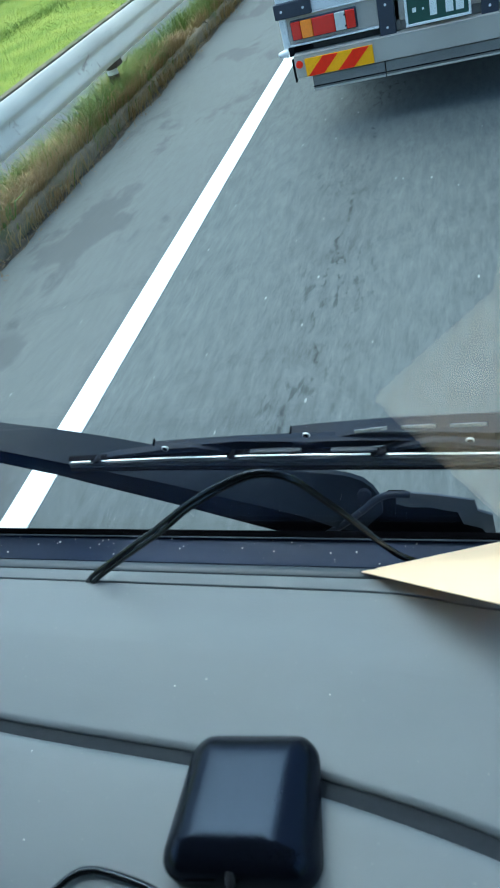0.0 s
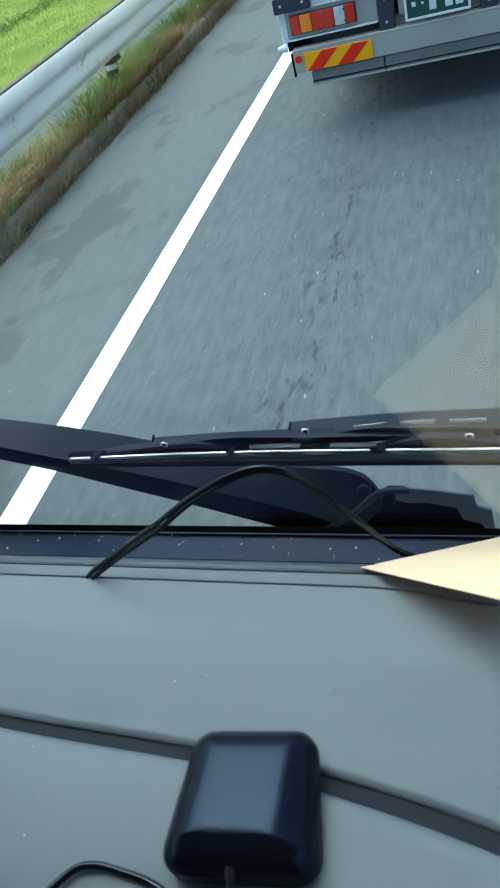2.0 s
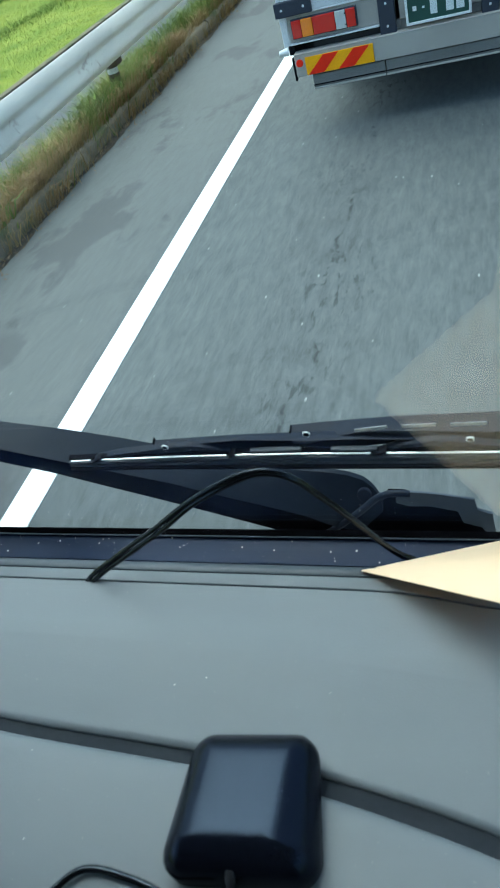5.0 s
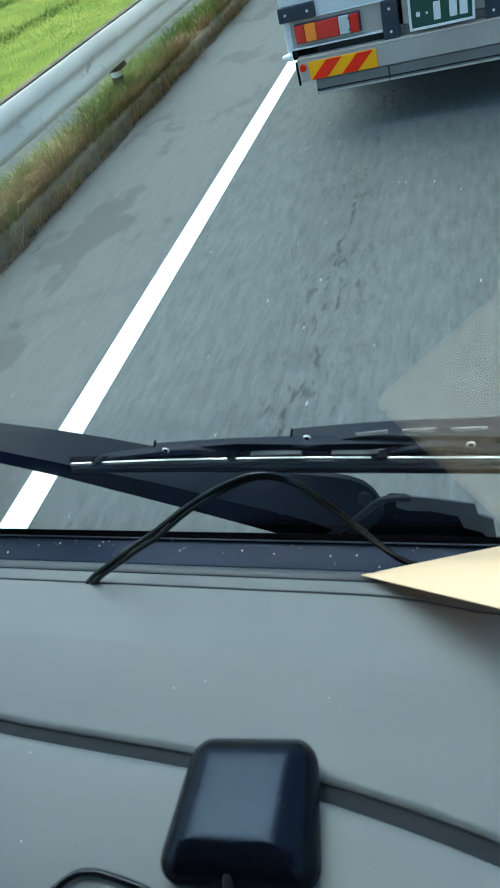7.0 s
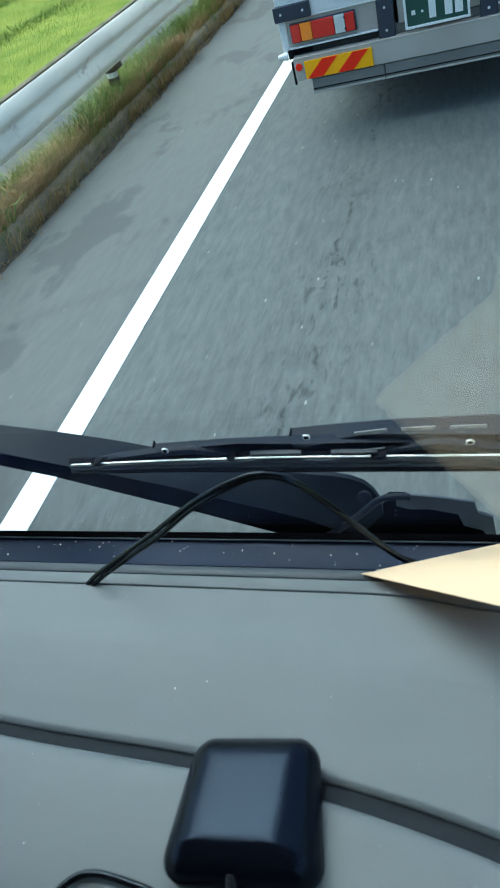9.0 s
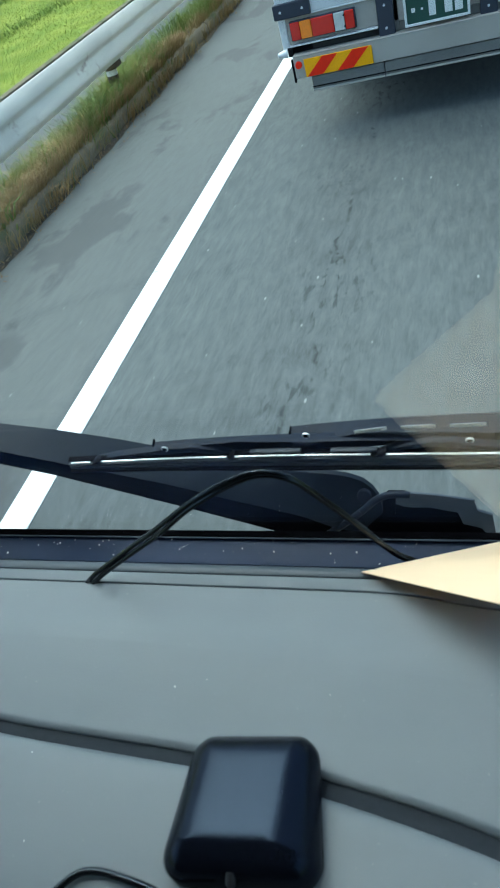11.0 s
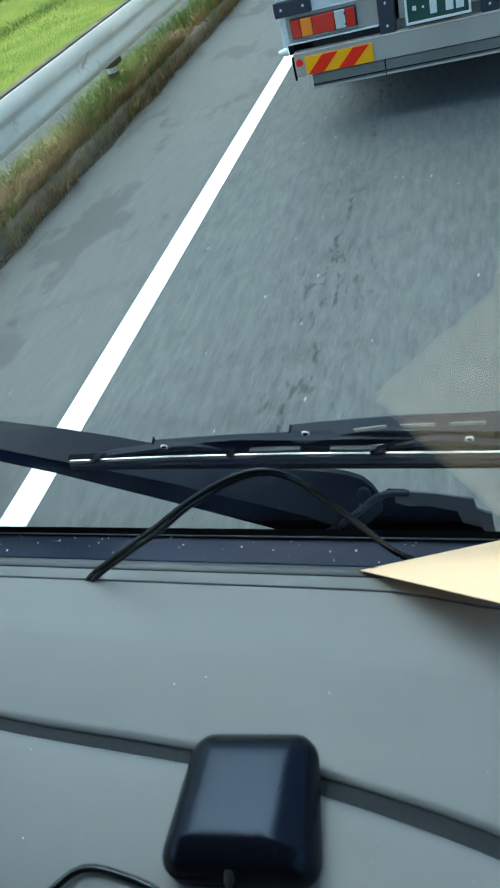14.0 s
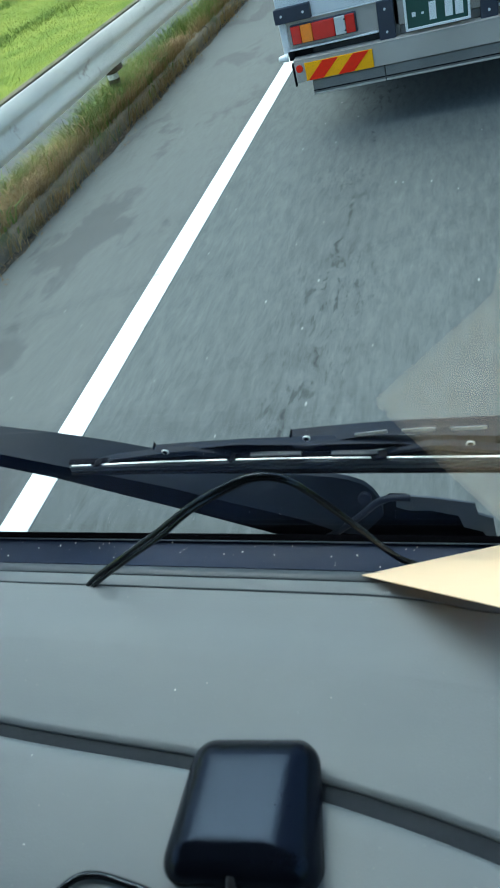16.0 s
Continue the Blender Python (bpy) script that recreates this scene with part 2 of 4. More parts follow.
BODY_BLUE = surface("cab_paint", (0.62, 0.63, 0.64), (0.55, 0.56, 0.57), 2, 40, (0.3, 0.45), bump=0.03)
TRUCK_WHITE = surface("white_panel", (0.74, 0.75, 0.75), (0.62, 0.63, 0.63), 1.5, 30, (0.4, 0.55), bump=0.05)
ALLOY = surface("dull_alloy", (0.34, 0.315, 0.28), (0.43, 0.40, 0.355), 2.5, 60, (0.42, 0.55), metal=0.0, bump=0.06)
ALLOY_DARK = surface("grimy_alloy", (0.14, 0.135, 0.125), (0.20, 0.195, 0.18), 3, 60, (0.5, 0.65), metal=0.0, bump=0.08)
BRACKET = surface("dark_blue_paint", (0.018, 0.024, 0.042), (0.028, 0.034, 0.054), 8, 90, (0.45, 0.6), bump=0.08)
RED = surface("red_reflector", (0.84, 0.030, 0.008), (0.72, 0.024, 0.008), 8, 90, (0.45, 0.6), bump=0.05, spec=0.12)
YELLOW = surface("yellow_reflector", (0.97, 0.47, 0.004), (0.88, 0.41, 0.004), 8, 90, (0.45, 0.6), bump=0.05, spec=0.12)
RED_LENS = surface("red_lens", (0.62, 0.016, 0.008), (0.50, 0.014, 0.008), 30, 160, (0.12, 0.2), bump=0.2, depth=0.001)
AMBER_LENS = surface("amber_lens", (0.92, 0.27, 0.01), (0.80, 0.22, 0.01), 30, 160, (0.12, 0.2), bump=0.2, depth=0.001)
CLEAR_LENS = surface("clear_lens", (0.62, 0.63, 0.60), (0.50, 0.51, 0.49), 30, 160, (0.12, 0.2), bump=0.2, depth=0.001)
PLATE_GREEN = surface("green_plate", (0.012, 0.055, 0.040), (0.018, 0.065, 0.048), 9, 90, (0.4, 0.5), bump=0.04)
PLATE_WHITE = surface("white_plate_paint", (0.76, 0.77, 0.76), (0.70, 0.71, 0.70), 9, 90, (0.4, 0.5), bump=0.04)
TYRE = surface("tyre_rubber", (0.018, 0.018, 0.018), (0.035, 0.034, 0.032), 6, 80, (0.75, 0.9), bump=0.3, depth=0.004)
SIGN_YELLOW = surface("sign_yellow", (0.70, 0.40, 0.015), (0.60, 0.33, 0.015), 4, 60, (0.45, 0.6), bump=0.04)
STONE = surface("wall_stone", (0.10, 0.095, 0.085), (0.19, 0.18, 0.165), 3, 30, (0.85, 0.95), bump=0.7, depth=0.02)


# ---- building helpers ----
def part(name, bm, material, parent=None, label="", smooth=False):
    """Links a bmesh as one mesh object under a thing or a part."""
    bmesh.ops.recalc_face_normals(bm, faces=bm.faces)
    mesh = bpy.data.meshes.new(name)
    bm.to_mesh(mesh)
    bm.free()
    mesh.materials.append(material)
    if smooth:
        for poly in mesh.polygons:
            poly.use_smooth = True
        mesh.set_sharp_from_angle(angle=radians(38))
    ob = new(name, mesh)
    ob.parent = parent
    if label:
        tagged(ob, label)
    return ob


def thing(name, place, label, category, group="", kind=""):
    ob = new(name)
    ob.empty_display_size = 0.05
    ob.matrix_world = Matrix.Translation(place)
    return tagged(ob, label, category, group, kind)


def box(bm, lo, hi, bevel=0.0, m=None):
    """A box from corner to corner, with rounded edges, added to bm."""
    made = bmesh.ops.create_cube(bm, size=1)["verts"]
    size, mid = [b - a for a, b in zip(lo, hi)], [(a + b) / 2 for a, b in zip(lo, hi)]
    for v in made:
        v.co = Vector([c * s + o for c, s, o in zip(v.co, size, mid)])
    if bevel:
        edges = {e for v in made for e in v.link_edges}
        out = bmesh.ops.bevel(bm, geom=list(edges), offset=bevel, segments=2, affect="EDGES", profile=0.5)
        made = list({v for f in out["faces"] for v in f.verts} | {v for v in made if v.is_valid})
    if m is not None:
        bmesh.ops.transform(bm, matrix=m, verts=made)
    return bm


def boxed(lo, hi, bevel=0.0, m=None):
    return box(bmesh.new(), lo, hi, bevel, m)


def cylinder(bm, a, b, r1, r2=None, segments=24, bevel=0.0):
    a, b = Vector(a), Vector(b)
    turn = (b - a).to_track_quat("Z", "Y").to_matrix().to_4x4()
    made = bmesh.ops.create_cone(bm, cap_ends=True, segments=segments, radius1=r1, radius2=r1 if r2 is None else r2, depth=(b - a).length,
                                 matrix=Matrix.Translation((a + b) / 2) @ turn)["verts"]
    if bevel:
        rims = [e for e in {e for v in made for e in v.link_edges} if len(e.link_faces) == 2 and e.calc_face_angle(0) > 1]
        bmesh.ops.bevel(bm, geom=rims, offset=bevel, segments=2, affect="EDGES", profile=0.5)
    return bm


def prism(outline, depth_from, depth_to, m, bevel=0.0):
    """A flat outline (u, v) made solid between two depths; m takes (u, v, depth) to the world."""
    bm = bmesh.new()
    low = [bm.verts.new((u, v, depth_from)) for u, v in outline]
    top = [bm.verts.new((u, v, depth_to)) for u, v in outline]
    bm.faces.new(low)
    bm.faces.new(top)
    for i in range(len(low)):
        j = (i + 1) % len(low)
        bm.faces.new((low[i], low[j], top[j], top[i]))
    if bevel:
        bmesh.ops.bevel(bm, geom=list(bm.edges), offset=bevel, segments=2, affect="EDGES", profile=0.5)
    bmesh.ops.transform(bm, matrix=m, verts=bm.verts)
    return bm


def slab(outline, thick, m, bevel=0.0):
    """Like prism, but each corner (u, v, depth) has its own depth, so that the face may slope."""
    bm = bmesh.new()
    low = [bm.verts.new(p) for p in outline]
    top = [bm.verts.new((u, v, d + thick)) for u, v, d in outline]
    bm.faces.new(low)
    bm.faces.new(top)
    for i in range(len(low)):
        j = (i + 1) % len(low)
        bm.faces.new((low[i], low[j], top[j], top[i]))
    bmesh.ops.transform(bm, matrix=m, verts=bm.verts)
    bmesh.ops.triangulate(bm, faces=[f for f in bm.faces if len(f.verts) > 4])
    return bm


def ribbon(upper, lower, thick, m, steps=40):
    """A bent band between two edges, made solid; m takes (u, v, depth) to the world."""
    def along(line, share):
        line = [Vector(p) for p in line]
        runs = [(b - a).length for a, b in zip(line, line[1:])]
        left = share * sum(runs)
        for a, b, run in zip(line, line[1:], runs):
            if left <= run or b is line[-1]:
                return a.lerp(b, min(1.0, left / run))
            left -= run

    bm, rows = bmesh.new(), []
    for i in range(steps + 1):
        p, q = along(upper, i / steps), along(lower, i / steps)
        back = Vector((0, 0, thick))
        rows.append([bm.verts.new(m @ c) for c in (p, q, q + back, p + back)])
    for a, b in zip(rows, rows[1:]):
        for k in range(4):
            bm.faces.new((a[k], a[(k + 1) % 4], b[(k + 1) % 4], b[k]))
    bm.faces.new(rows[0])
    bm.faces.new(rows[-1])
    return bm


def tube(points, radius, sides=10, bm=None):
    """A round cord through points, smoothed by Catmull and Rom."""
    bm = bm or bmesh.new()
    pts = [Vector(p) for p in points]
    ext = [2 * pts[0] - pts[1], *pts, 2 * pts[-1] - pts[-2]]
    path = []
    for i in range(1, len(ext) - 2):
        p0, p1, p2, p3 = ext[i - 1:i + 3]
        for k in range(8):
            t = k / 8
            path.append(0.5 * (2 * p1 + (p2 - p0) * t + (2 * p0 - 5 * p1 + 4 * p2 - p3) * t * t + (3 * p1 - p0 - 3 * p2 + p3) * t ** 3))
    path.append(pts[-1])
    rings = []
    up = Vector((0.1, 1, 0.2)).normalized()
    for i, p in enumerate(path):
        way = (path[min(i + 1, len(path) - 1)] - path[max(i - 1, 0)]).normalized()
        side = way.cross(up).normalized()
        other = side.cross(way)
        rings.append([bm.verts.new(p + radius * (math.cos(a) * side + math.sin(a) * other)) for a in (2 * math.pi * k / sides for k in range(sides))])
    for r, s in zip(rings, rings[1:]):
        for k in range(sides):
            bm.faces.new((r[k], r[(k + 1) % sides], s[(k + 1) % sides], s[k]))
    bm.faces.new(rings[0])
    bm.faces.new(rings[-1])
    return bm


def sheet(name, verts, faces, material, parent=None, label="", smooth=False):
    mesh = bpy.data.meshes.new(name)
    mesh.from_pydata(verts, [], faces)
    mesh.materials.append(material)
    if smooth:
        mesh.polygons.foreach_set("use_smooth", [True] * len(mesh.polygons))
    ob = new(name, mesh)
    ob.parent = parent
    return tagged(ob, label) if label else ob


def grid(nx, ny, place):
    """Vertices and faces of a grid whose points place(u, v) gives for u and v from 0 to 1."""
    verts = [place(i / nx, j / ny) for j in range(ny + 1) for i in range(nx + 1)]
    w = nx + 1
    faces = [(j * w + i, j * w + i + 1, (j + 1) * w + i + 1, (j + 1) * w + i) for j in range(ny) for i in range(nx)]
    return verts, faces


# ---- road, verge and field ----
ROAD_LEFT, ROAD_RIGHT, NEAR_END, FAR_END = -3.44, 5.2, -30.0, 220.0
big = 2500.0
ground = sheet("ground", [(-big, -big, -0.2), (big, -big, -0.2), (big, big, -0.2), (-big, big, -0.2)], [(0, 1, 2, 3)], MEADOW)
tagged(ground, "bright green meadow stretching away beside the road", "ground", kind="structure")
road = part("road", boxed((ROAD_LEFT, NEAR_END, -0.25), (ROAD_RIGHT, FAR_END, 0.0)), ASPHALT)
tagged(road, "worn grey asphalt carriageway with cracks and pale chips", "road", kind="structure")
edge_line = part("edge_line", boxed((-2.045, NEAR_END, -0.01), (-1.895, FAR_END, 0.004)), LINE)
tagged(edge_line, "solid white painted edge line on the asphalt", "road marking", kind="structure")
side_lane = part("side_lane", boxed((-6.45, NEAR_END, -0.35), (-4.05, FAR_END, -0.15)), LANE)
tagged(side_lane, "pale grey paved lane below the guard rail", "lane", kind="structure")
lane_edge = part("lane_edging", boxed((-6.58, NEAR_END, -0.3), (-6.45, FAR_END, -0.09), 0.015), CONCRETE)
tagged(lane_edge, "low dark weathered concrete edging beside the meadow", "edging", kind="structure")

rng = np.random.default_rng(4)


def verge_height(x, y):
    return 0.095 + 0.035 * noise.noise((x * 4, y * 1.3, 3.1)) - 0.30 * max(0.0, -3.80 - x)


verts, faces = grid(10, 260, lambda u, v: ((x := -4.12 + 0.56 * u), (y := -6 + 50 * v), verge_height(x, y)))
verge = sheet("verge", verts, faces, SOIL, smooth=True)
tagged(verge, "strip of dark soil and litter behind the kerb", "verge", kind="structure")

verts, faces = grid(6, 420, lambda u, v: ((x := -3.44 + (0.075 + 0.05 * noise.noise((0, v * 60, 7)) + 0.035 * noise.noise((3, v * 260, 7))) * u), (y := -4 + 40 * v),
                                          0.002 + 0.030 * (1 - u) ** 2 * (0.7 + noise.noise((x * 9, y * 2.2, 1.7)))))
litter = sheet("gutter_litter", verts, faces, LITTER, smooth=True)
tagged(litter, "brown soil and dead leaves gathered along the kerb foot", "litter", kind="stuff")


def kerb_section():
    """A worn kerb stone 1.99 m long with a rounded, chipped top."""
    outline = [(0, -0.06), (0, 0.10), (-0.012, 0.125), (-0.035, 0.14), (-0.13, 0.138), (-0.155, 0.12), (-0.16, -0.06)]
    steps, bm, rows = 22, bmesh.new(), []
    for i in range(steps + 1):
        y = 1.99 * i / steps
        rows.append([bm.verts.new((x + 0.012 * noise.noise((z * 8, y * 3.1, 5)), y, z + (0.012 * noise.noise((x * 9, y * 3.7, 2)) if z > 0 else 0))) for x, z in outline])
    for a, b in zip(rows, rows[1:]):
        for k in range(len(outline)):
            j = (k + 1) % len(outline)
            bm.faces.new((a[k], a[j], b[j], b[k]))
    bm.faces.new(rows[0])
    bm.faces.new(rows[-1])
    return bm


def blades(name, spots, tall, wide, lean, material, label, category="grass"):
    """Many bent, tapering blades in one mesh; spots are rows of x, y, z."""
    verts, faces = [], []
    for x, y, z in spots:
        hgt, w = tall * rng.uniform(0.45, 1.15), wide * rng.uniform(0.6, 1.2)
        a, b = rng.uniform(0, 2 * math.pi), rng.uniform(0, 2 * math.pi)
        sx, sy = math.cos(a) * w, math.sin(a) * w
        bend = lean * hgt * rng.uniform(0.2, 1.3)
        dx, dy = math.cos(b) * bend, math.sin(b) * bend
        n = len(verts)
        verts += [(x - sx, y - sy, z - 0.01), (x + sx, y + sy, z - 0.01),
                  (x + dx * 0.3 - sx * 0.8, y + dy * 0.3 - sy * 0.8, z + hgt * 0.55), (x + dx * 0.3 + sx * 0.8, y + dy * 0.3 + sy * 0.8, z + hgt * 0.55),
                  (x + dx, y + dy, z + hgt * (1 - 0.25 * lean))]
        faces += [(n, n + 1, n + 3, n + 2), (n + 2, n + 3, n + 4)]
    return tagged(sheet(name, verts, faces, material), label, category, kind="stuff")


def tuft_spots(count, x_of, y_lo, y_hi, z_of, keep, spread):
    """Blade spots gathered in tufts where keep(x, y) lets them grow."""
    spots = []
    while len(spots) < count:
        cx, cy = x_of(), rng.uniform(y_lo, y_hi)
        if rng.uniform() > keep(cx, cy):
            continue
        for _ in range(int(rng.integers(10, 26))):
            x, y = cx + rng.normal(0, spread), cy + rng.normal(0, spread)
            spots.append((x, y, z_of(x, y)))
    return spots


def verge_top(x, y):
    return verge_height(x, y) if x < -3.56 else 0.13 if x < -3.46 else 0.01


def patchy(seed, lo, hi):
    return lambda x, y: min(1.0, max(0.0, (noise.noise((x * 0.8, y * 0.45, seed)) - lo) / (hi - lo)))


blades("verge_grass", tuft_spots(20000, lambda: rng.uniform(-4.0, -3.52), 2.5, 24, verge_top, patchy(11, -0.15, 0.25), 0.06),
       0.32, 0.0030, 0.85, GREEN, "fresh green grass tufts along the guard rail")
blades("dry_grass", tuft_spots(26000, lambda: rng.uniform(-3.92, -3.47), 2.5, 24, verge_top, patchy(3, -0.25, 0.20), 0.06),
       0.25, 0.0024, 1.05, STRAW, "dry straw-brown grass hanging over the kerb")
blades("kerb_grass", tuft_spots(14000, lambda: rng.uniform(-3.62, -3.45), 2.5, 22, verge_top, patchy(17, -0.10, 0.25), 0.05),
       0.20, 0.0034, 1.1, STRAW, "short dry grass creeping over the kerb")
blades("broad_weeds", tuft_spots(1500, lambda: rng.uniform(-3.75, -3.52), 2.5, 20, verge_top, patchy(29, 0.05, 0.4), 0.06),
       0.20, 0.016, 0.8, WEED, "leafy green weeds growing behind the kerb", "weed")
blades("meadow_grass", [(x, y, -0.2) for x, y in zip(rng.uniform(-16, -6.56, 120000), rng.uniform(6, 30, 120000))],
       0.05, 0.0028, 1.5, FIELD_GRASS, "short bright green meadow grass")
blades("meadow_ridge_grass", [(x + 0.35 * math.sin(y * 0.4), y, -0.2) for c in (-9.6, -13.2) for x, y in zip(rng.normal(c, 0.3, 7000), rng.uniform(6, 34, 7000))],
       0.13, 0.005, 0.9, WEED, "taller darker grass in rows across the meadow")


# crumbs and dead leaves in the gutter and on the shoulder
verts, faces = [], []
for _ in range(1500):
    x, y = -3.43 + abs(rng.normal(0, 0.09)), rng.uniform(2.5, 22)
    s, a, t = rng.uniform(0.006, 0.022), rng.uniform(0, 6.3), rng.uniform(-0.5, 0.5)
    k = len(verts)
    for b, r in ((0, 1.0), (1.9, 0.5), (3.1, 0.9), (4.4, 0.55)):
        verts.append((x + s * r * math.cos(a + b), y + s * r * math.sin(a + b), 0.018 + s * t * math.cos(b)))
    faces.append((k, k + 1, k + 2, k + 3))
tagged(sheet("gutter_leaves", verts, faces, DEAD_LEAF), "scattered dry leaves and crumbs along the kerb", "litter", kind="stuff")


# ---- a sign and a stone wall farther along ----
def road_sign(x, y):
    sign = thing("road_sign", (x, y, -0.15), "small yellow sign plate on a grey post", "sign")
    part("post", cylinder(bmesh.new(), (0, 0.03, 0), (0, 0.03, 0.95), 0.025, bevel=0.004), POST_PAINT, sign, smooth=True)
    plate = part("plate", boxed((-0.15, -0.004, 0.55), (0.15, 0.004, 1.0), 0.003), SIGN_YELLOW, sign, "yellow plate")
    part("bar", boxed((-0.10, -0.007, 0.86), (0.10, -0.003, 0.89), 0.001), BLACK_GAP, plate)
    part("bar", boxed((-0.10, -0.007, 0.80), (0.02, -0.003, 0.83), 0.001), BLACK_GAP, plate)
    text = bpy.data.curves.new("numeral", "FONT")
    text.body, text.size, text.align_x, text.extrude = "2", 0.22, "CENTER", 0.001
    numeral = new("numeral", text)
    numeral.parent = plate
    numeral.matrix_basis = pose(0, -0.0055, 0.60, 90, 0, 0)
    text.materials.append(BLACK_GAP)
    return sign


road_sign(-5.0, 19.5)


def stone_wall(x, y0, y1, courses):
    """A dry wall of rough stones, each a piece of its own."""
    wall = thing("stone_wall", (x, y0, -0.2), "dark rough stone retaining wall behind the meadow", "wall", kind="structure")
    r, mesh = random.Random(8), []
    for _ in range(4):
        bm = boxed((0, 0, 0), (0.3, 0.62, 0.34), 0.03)
        for v in bm.verts:
            v.co += Vector((r.uniform(-0.02, 0.02), r.uniform(-0.02, 0.02), r.uniform(-0.02, 0.02)))
        ob = part("stone", bm, STONE, wall)
        mesh.append(ob.data)
        ob.matrix_basis = Matrix.Translation((0, 0.66 * len(mesh) - 0.66, 0))
    for c in range(courses):
        for i in range(int((y1 - y0) / 0.66)):
            if c == 0 and i < 4:
                continue
            ob = new("stone", mesh[r.randrange(4)])
            ob.parent = wall
            ob.matrix_basis = Matrix.Translation((r.uniform(-0.03, 0.03), 0.66 * i + 0.33 * (c % 2), 0.35 * c))
    part("backing", boxed((-0.4, 0, -0.1), (-0.02, y1 - y0, 0.35 * courses - 0.03)), SOIL, wall)


stone_wall(-19.0, 34.0, 58.0, 4)


# ---- guard rail ----
def beam_section(length):
    """A corrugated steel beam with two humps and real thickness, along y."""
    face = [(-0.034, -0.004), (-0.030, 0.006), (-0.009, 0.032), (-0.002, 0.046), (0.0, 0.062), (-0.003, 0.090), (-0.012, 0.122), (-0.025, 0.158), (-0.028, 0.170),
            (-0.026, 0.180), (-0.008, 0.204), (-0.002, 0.216), (0.0, 0.230), (-0.003, 0.258), (-0.012, 0.290), (-0.027, 0.324), (-0.034, 0.334)]
    outline = face + [(x - 0.006, z) for x, z in reversed(face)]
    bm, rows = bmesh.new(), []
    for y in (0.0, length * 0.35, length * 0.7, length):
        bow = 0.006 * math.sin(y * 1.7)
        rows.append([bm.verts.new((x + bow, y, z + bow * 0.6)) for x, z in outline])
    n = len(outline)
    for a, b in zip(rows, rows[1:]):
        for k in range(n):
            bm.faces.new((a[k], a[(k + 1) % n], b[(k + 1) % n], b[k]))
    for r in (rows[0], rows[-1]):
        for k in range(len(face) - 1):
            bm.faces.new((r[k], r[k + 1], r[n - 2 - k], r[n - 1 - k]))
    return bm


def guard_rail():
    rail = thing("guard_rail", (-3.53, 0, 0.06), "weathered pale galvanised guard rail on round posts", "guard rail")
    first = None
    for i in range(-2, 13):
        y = 3.45 + 4.0 * i
        if first is None:
            bm = beam_section(4.03)
            first = part("beam", bm, RAIL, rail, smooth=True)
            post_bm = cylinder(bmesh.new(), (0, 0, -0.12), (0, 0, 0.66), 0.057, bevel=0.008)
            post = part("post", post_bm, POST_PAINT, rail, smooth=True)
            block = part("spacer", boxed((-0.045, -0.05, -0.05), (0.045, 0.05, 0.10), 0.008), RAIL, rail)
            bolt_bm = bmesh.new()
            cylinder(bolt_bm, (-0.02, 0, 0), (0.010, 0, 0), 0.012, segments=6)
            bolt = part("bolt", bolt_bm, ALLOY_DARK, rail)
            cap = part("cap", cylinder(bmesh.new(), (0, 0, 0), (0, 0, 0.03), 0.062, 0.03, bevel=0.006), POST_PAINT, rail, smooth=True)
            band_bm = cylinder(bmesh.new(), (0, 0, 0.0), (0, 0, 0.10), 0.0605, bevel=0.004)
            box(band_bm, (0.02, -0.07, 0.02), (0.11, 0.07, 0.09), 0.006)
            band = part("bracket", band_bm, RUST, rail, "dark rusty post bracket", smooth=True)
            foot = part("collar", cylinder(bmesh.new(), (0, 0, 0.0), (0, 0, 0.09), 0.0600, bevel=0.004), RUST, rail, "dark rusty collar", smooth=True)
            items = (first, post, block, bolt, cap, band, foot)
        else:
            items = []
            for o in (first, post, block, bolt, cap, band, foot):
                c = o.copy()
                scene.collection.objects.link(c)
                items.append(c)
        skew = 0.004 * (i % 2)
        for o, off in zip(items, ((skew, y - 0.015, 0.41), (-0.15, y, 0), (-0.085, y, 0.57), (-0.055, y + 0.0, 0.575), (-0.15, y, 0.66), (-0.15, y, 0.33), (-0.15, y, 0.19))):
            o.matrix_basis = Matrix.Translation(off)
    return rail


guard_rail()


# ---- the lorry ahead ----
def slanted_stripes(parent, x0, x1, z0, z1, y):
    """A yellow board with slanting red stripes, each a piece of its own."""
    board = part("reflector_board", boxed((x0, y - 0.004, z0), (x1, y + 0.006, z1), 0.002), YELLOW, parent, "yellow reflective board with red stripes")
    high, w, slant = z1 - z0 - 0.004, 0.115, 0.125
    for x in (x0 + 0.012, x0 + 0.235):
        m = pose(0, y - 0.0045, z0 + 0.002, 90, 0, 0)
        part("stripe", prism([(x, 0), (x + w, 0), (x + w + slant, high), (x + slant, high)], 0, 0.0025, m), RED, board)
    return board


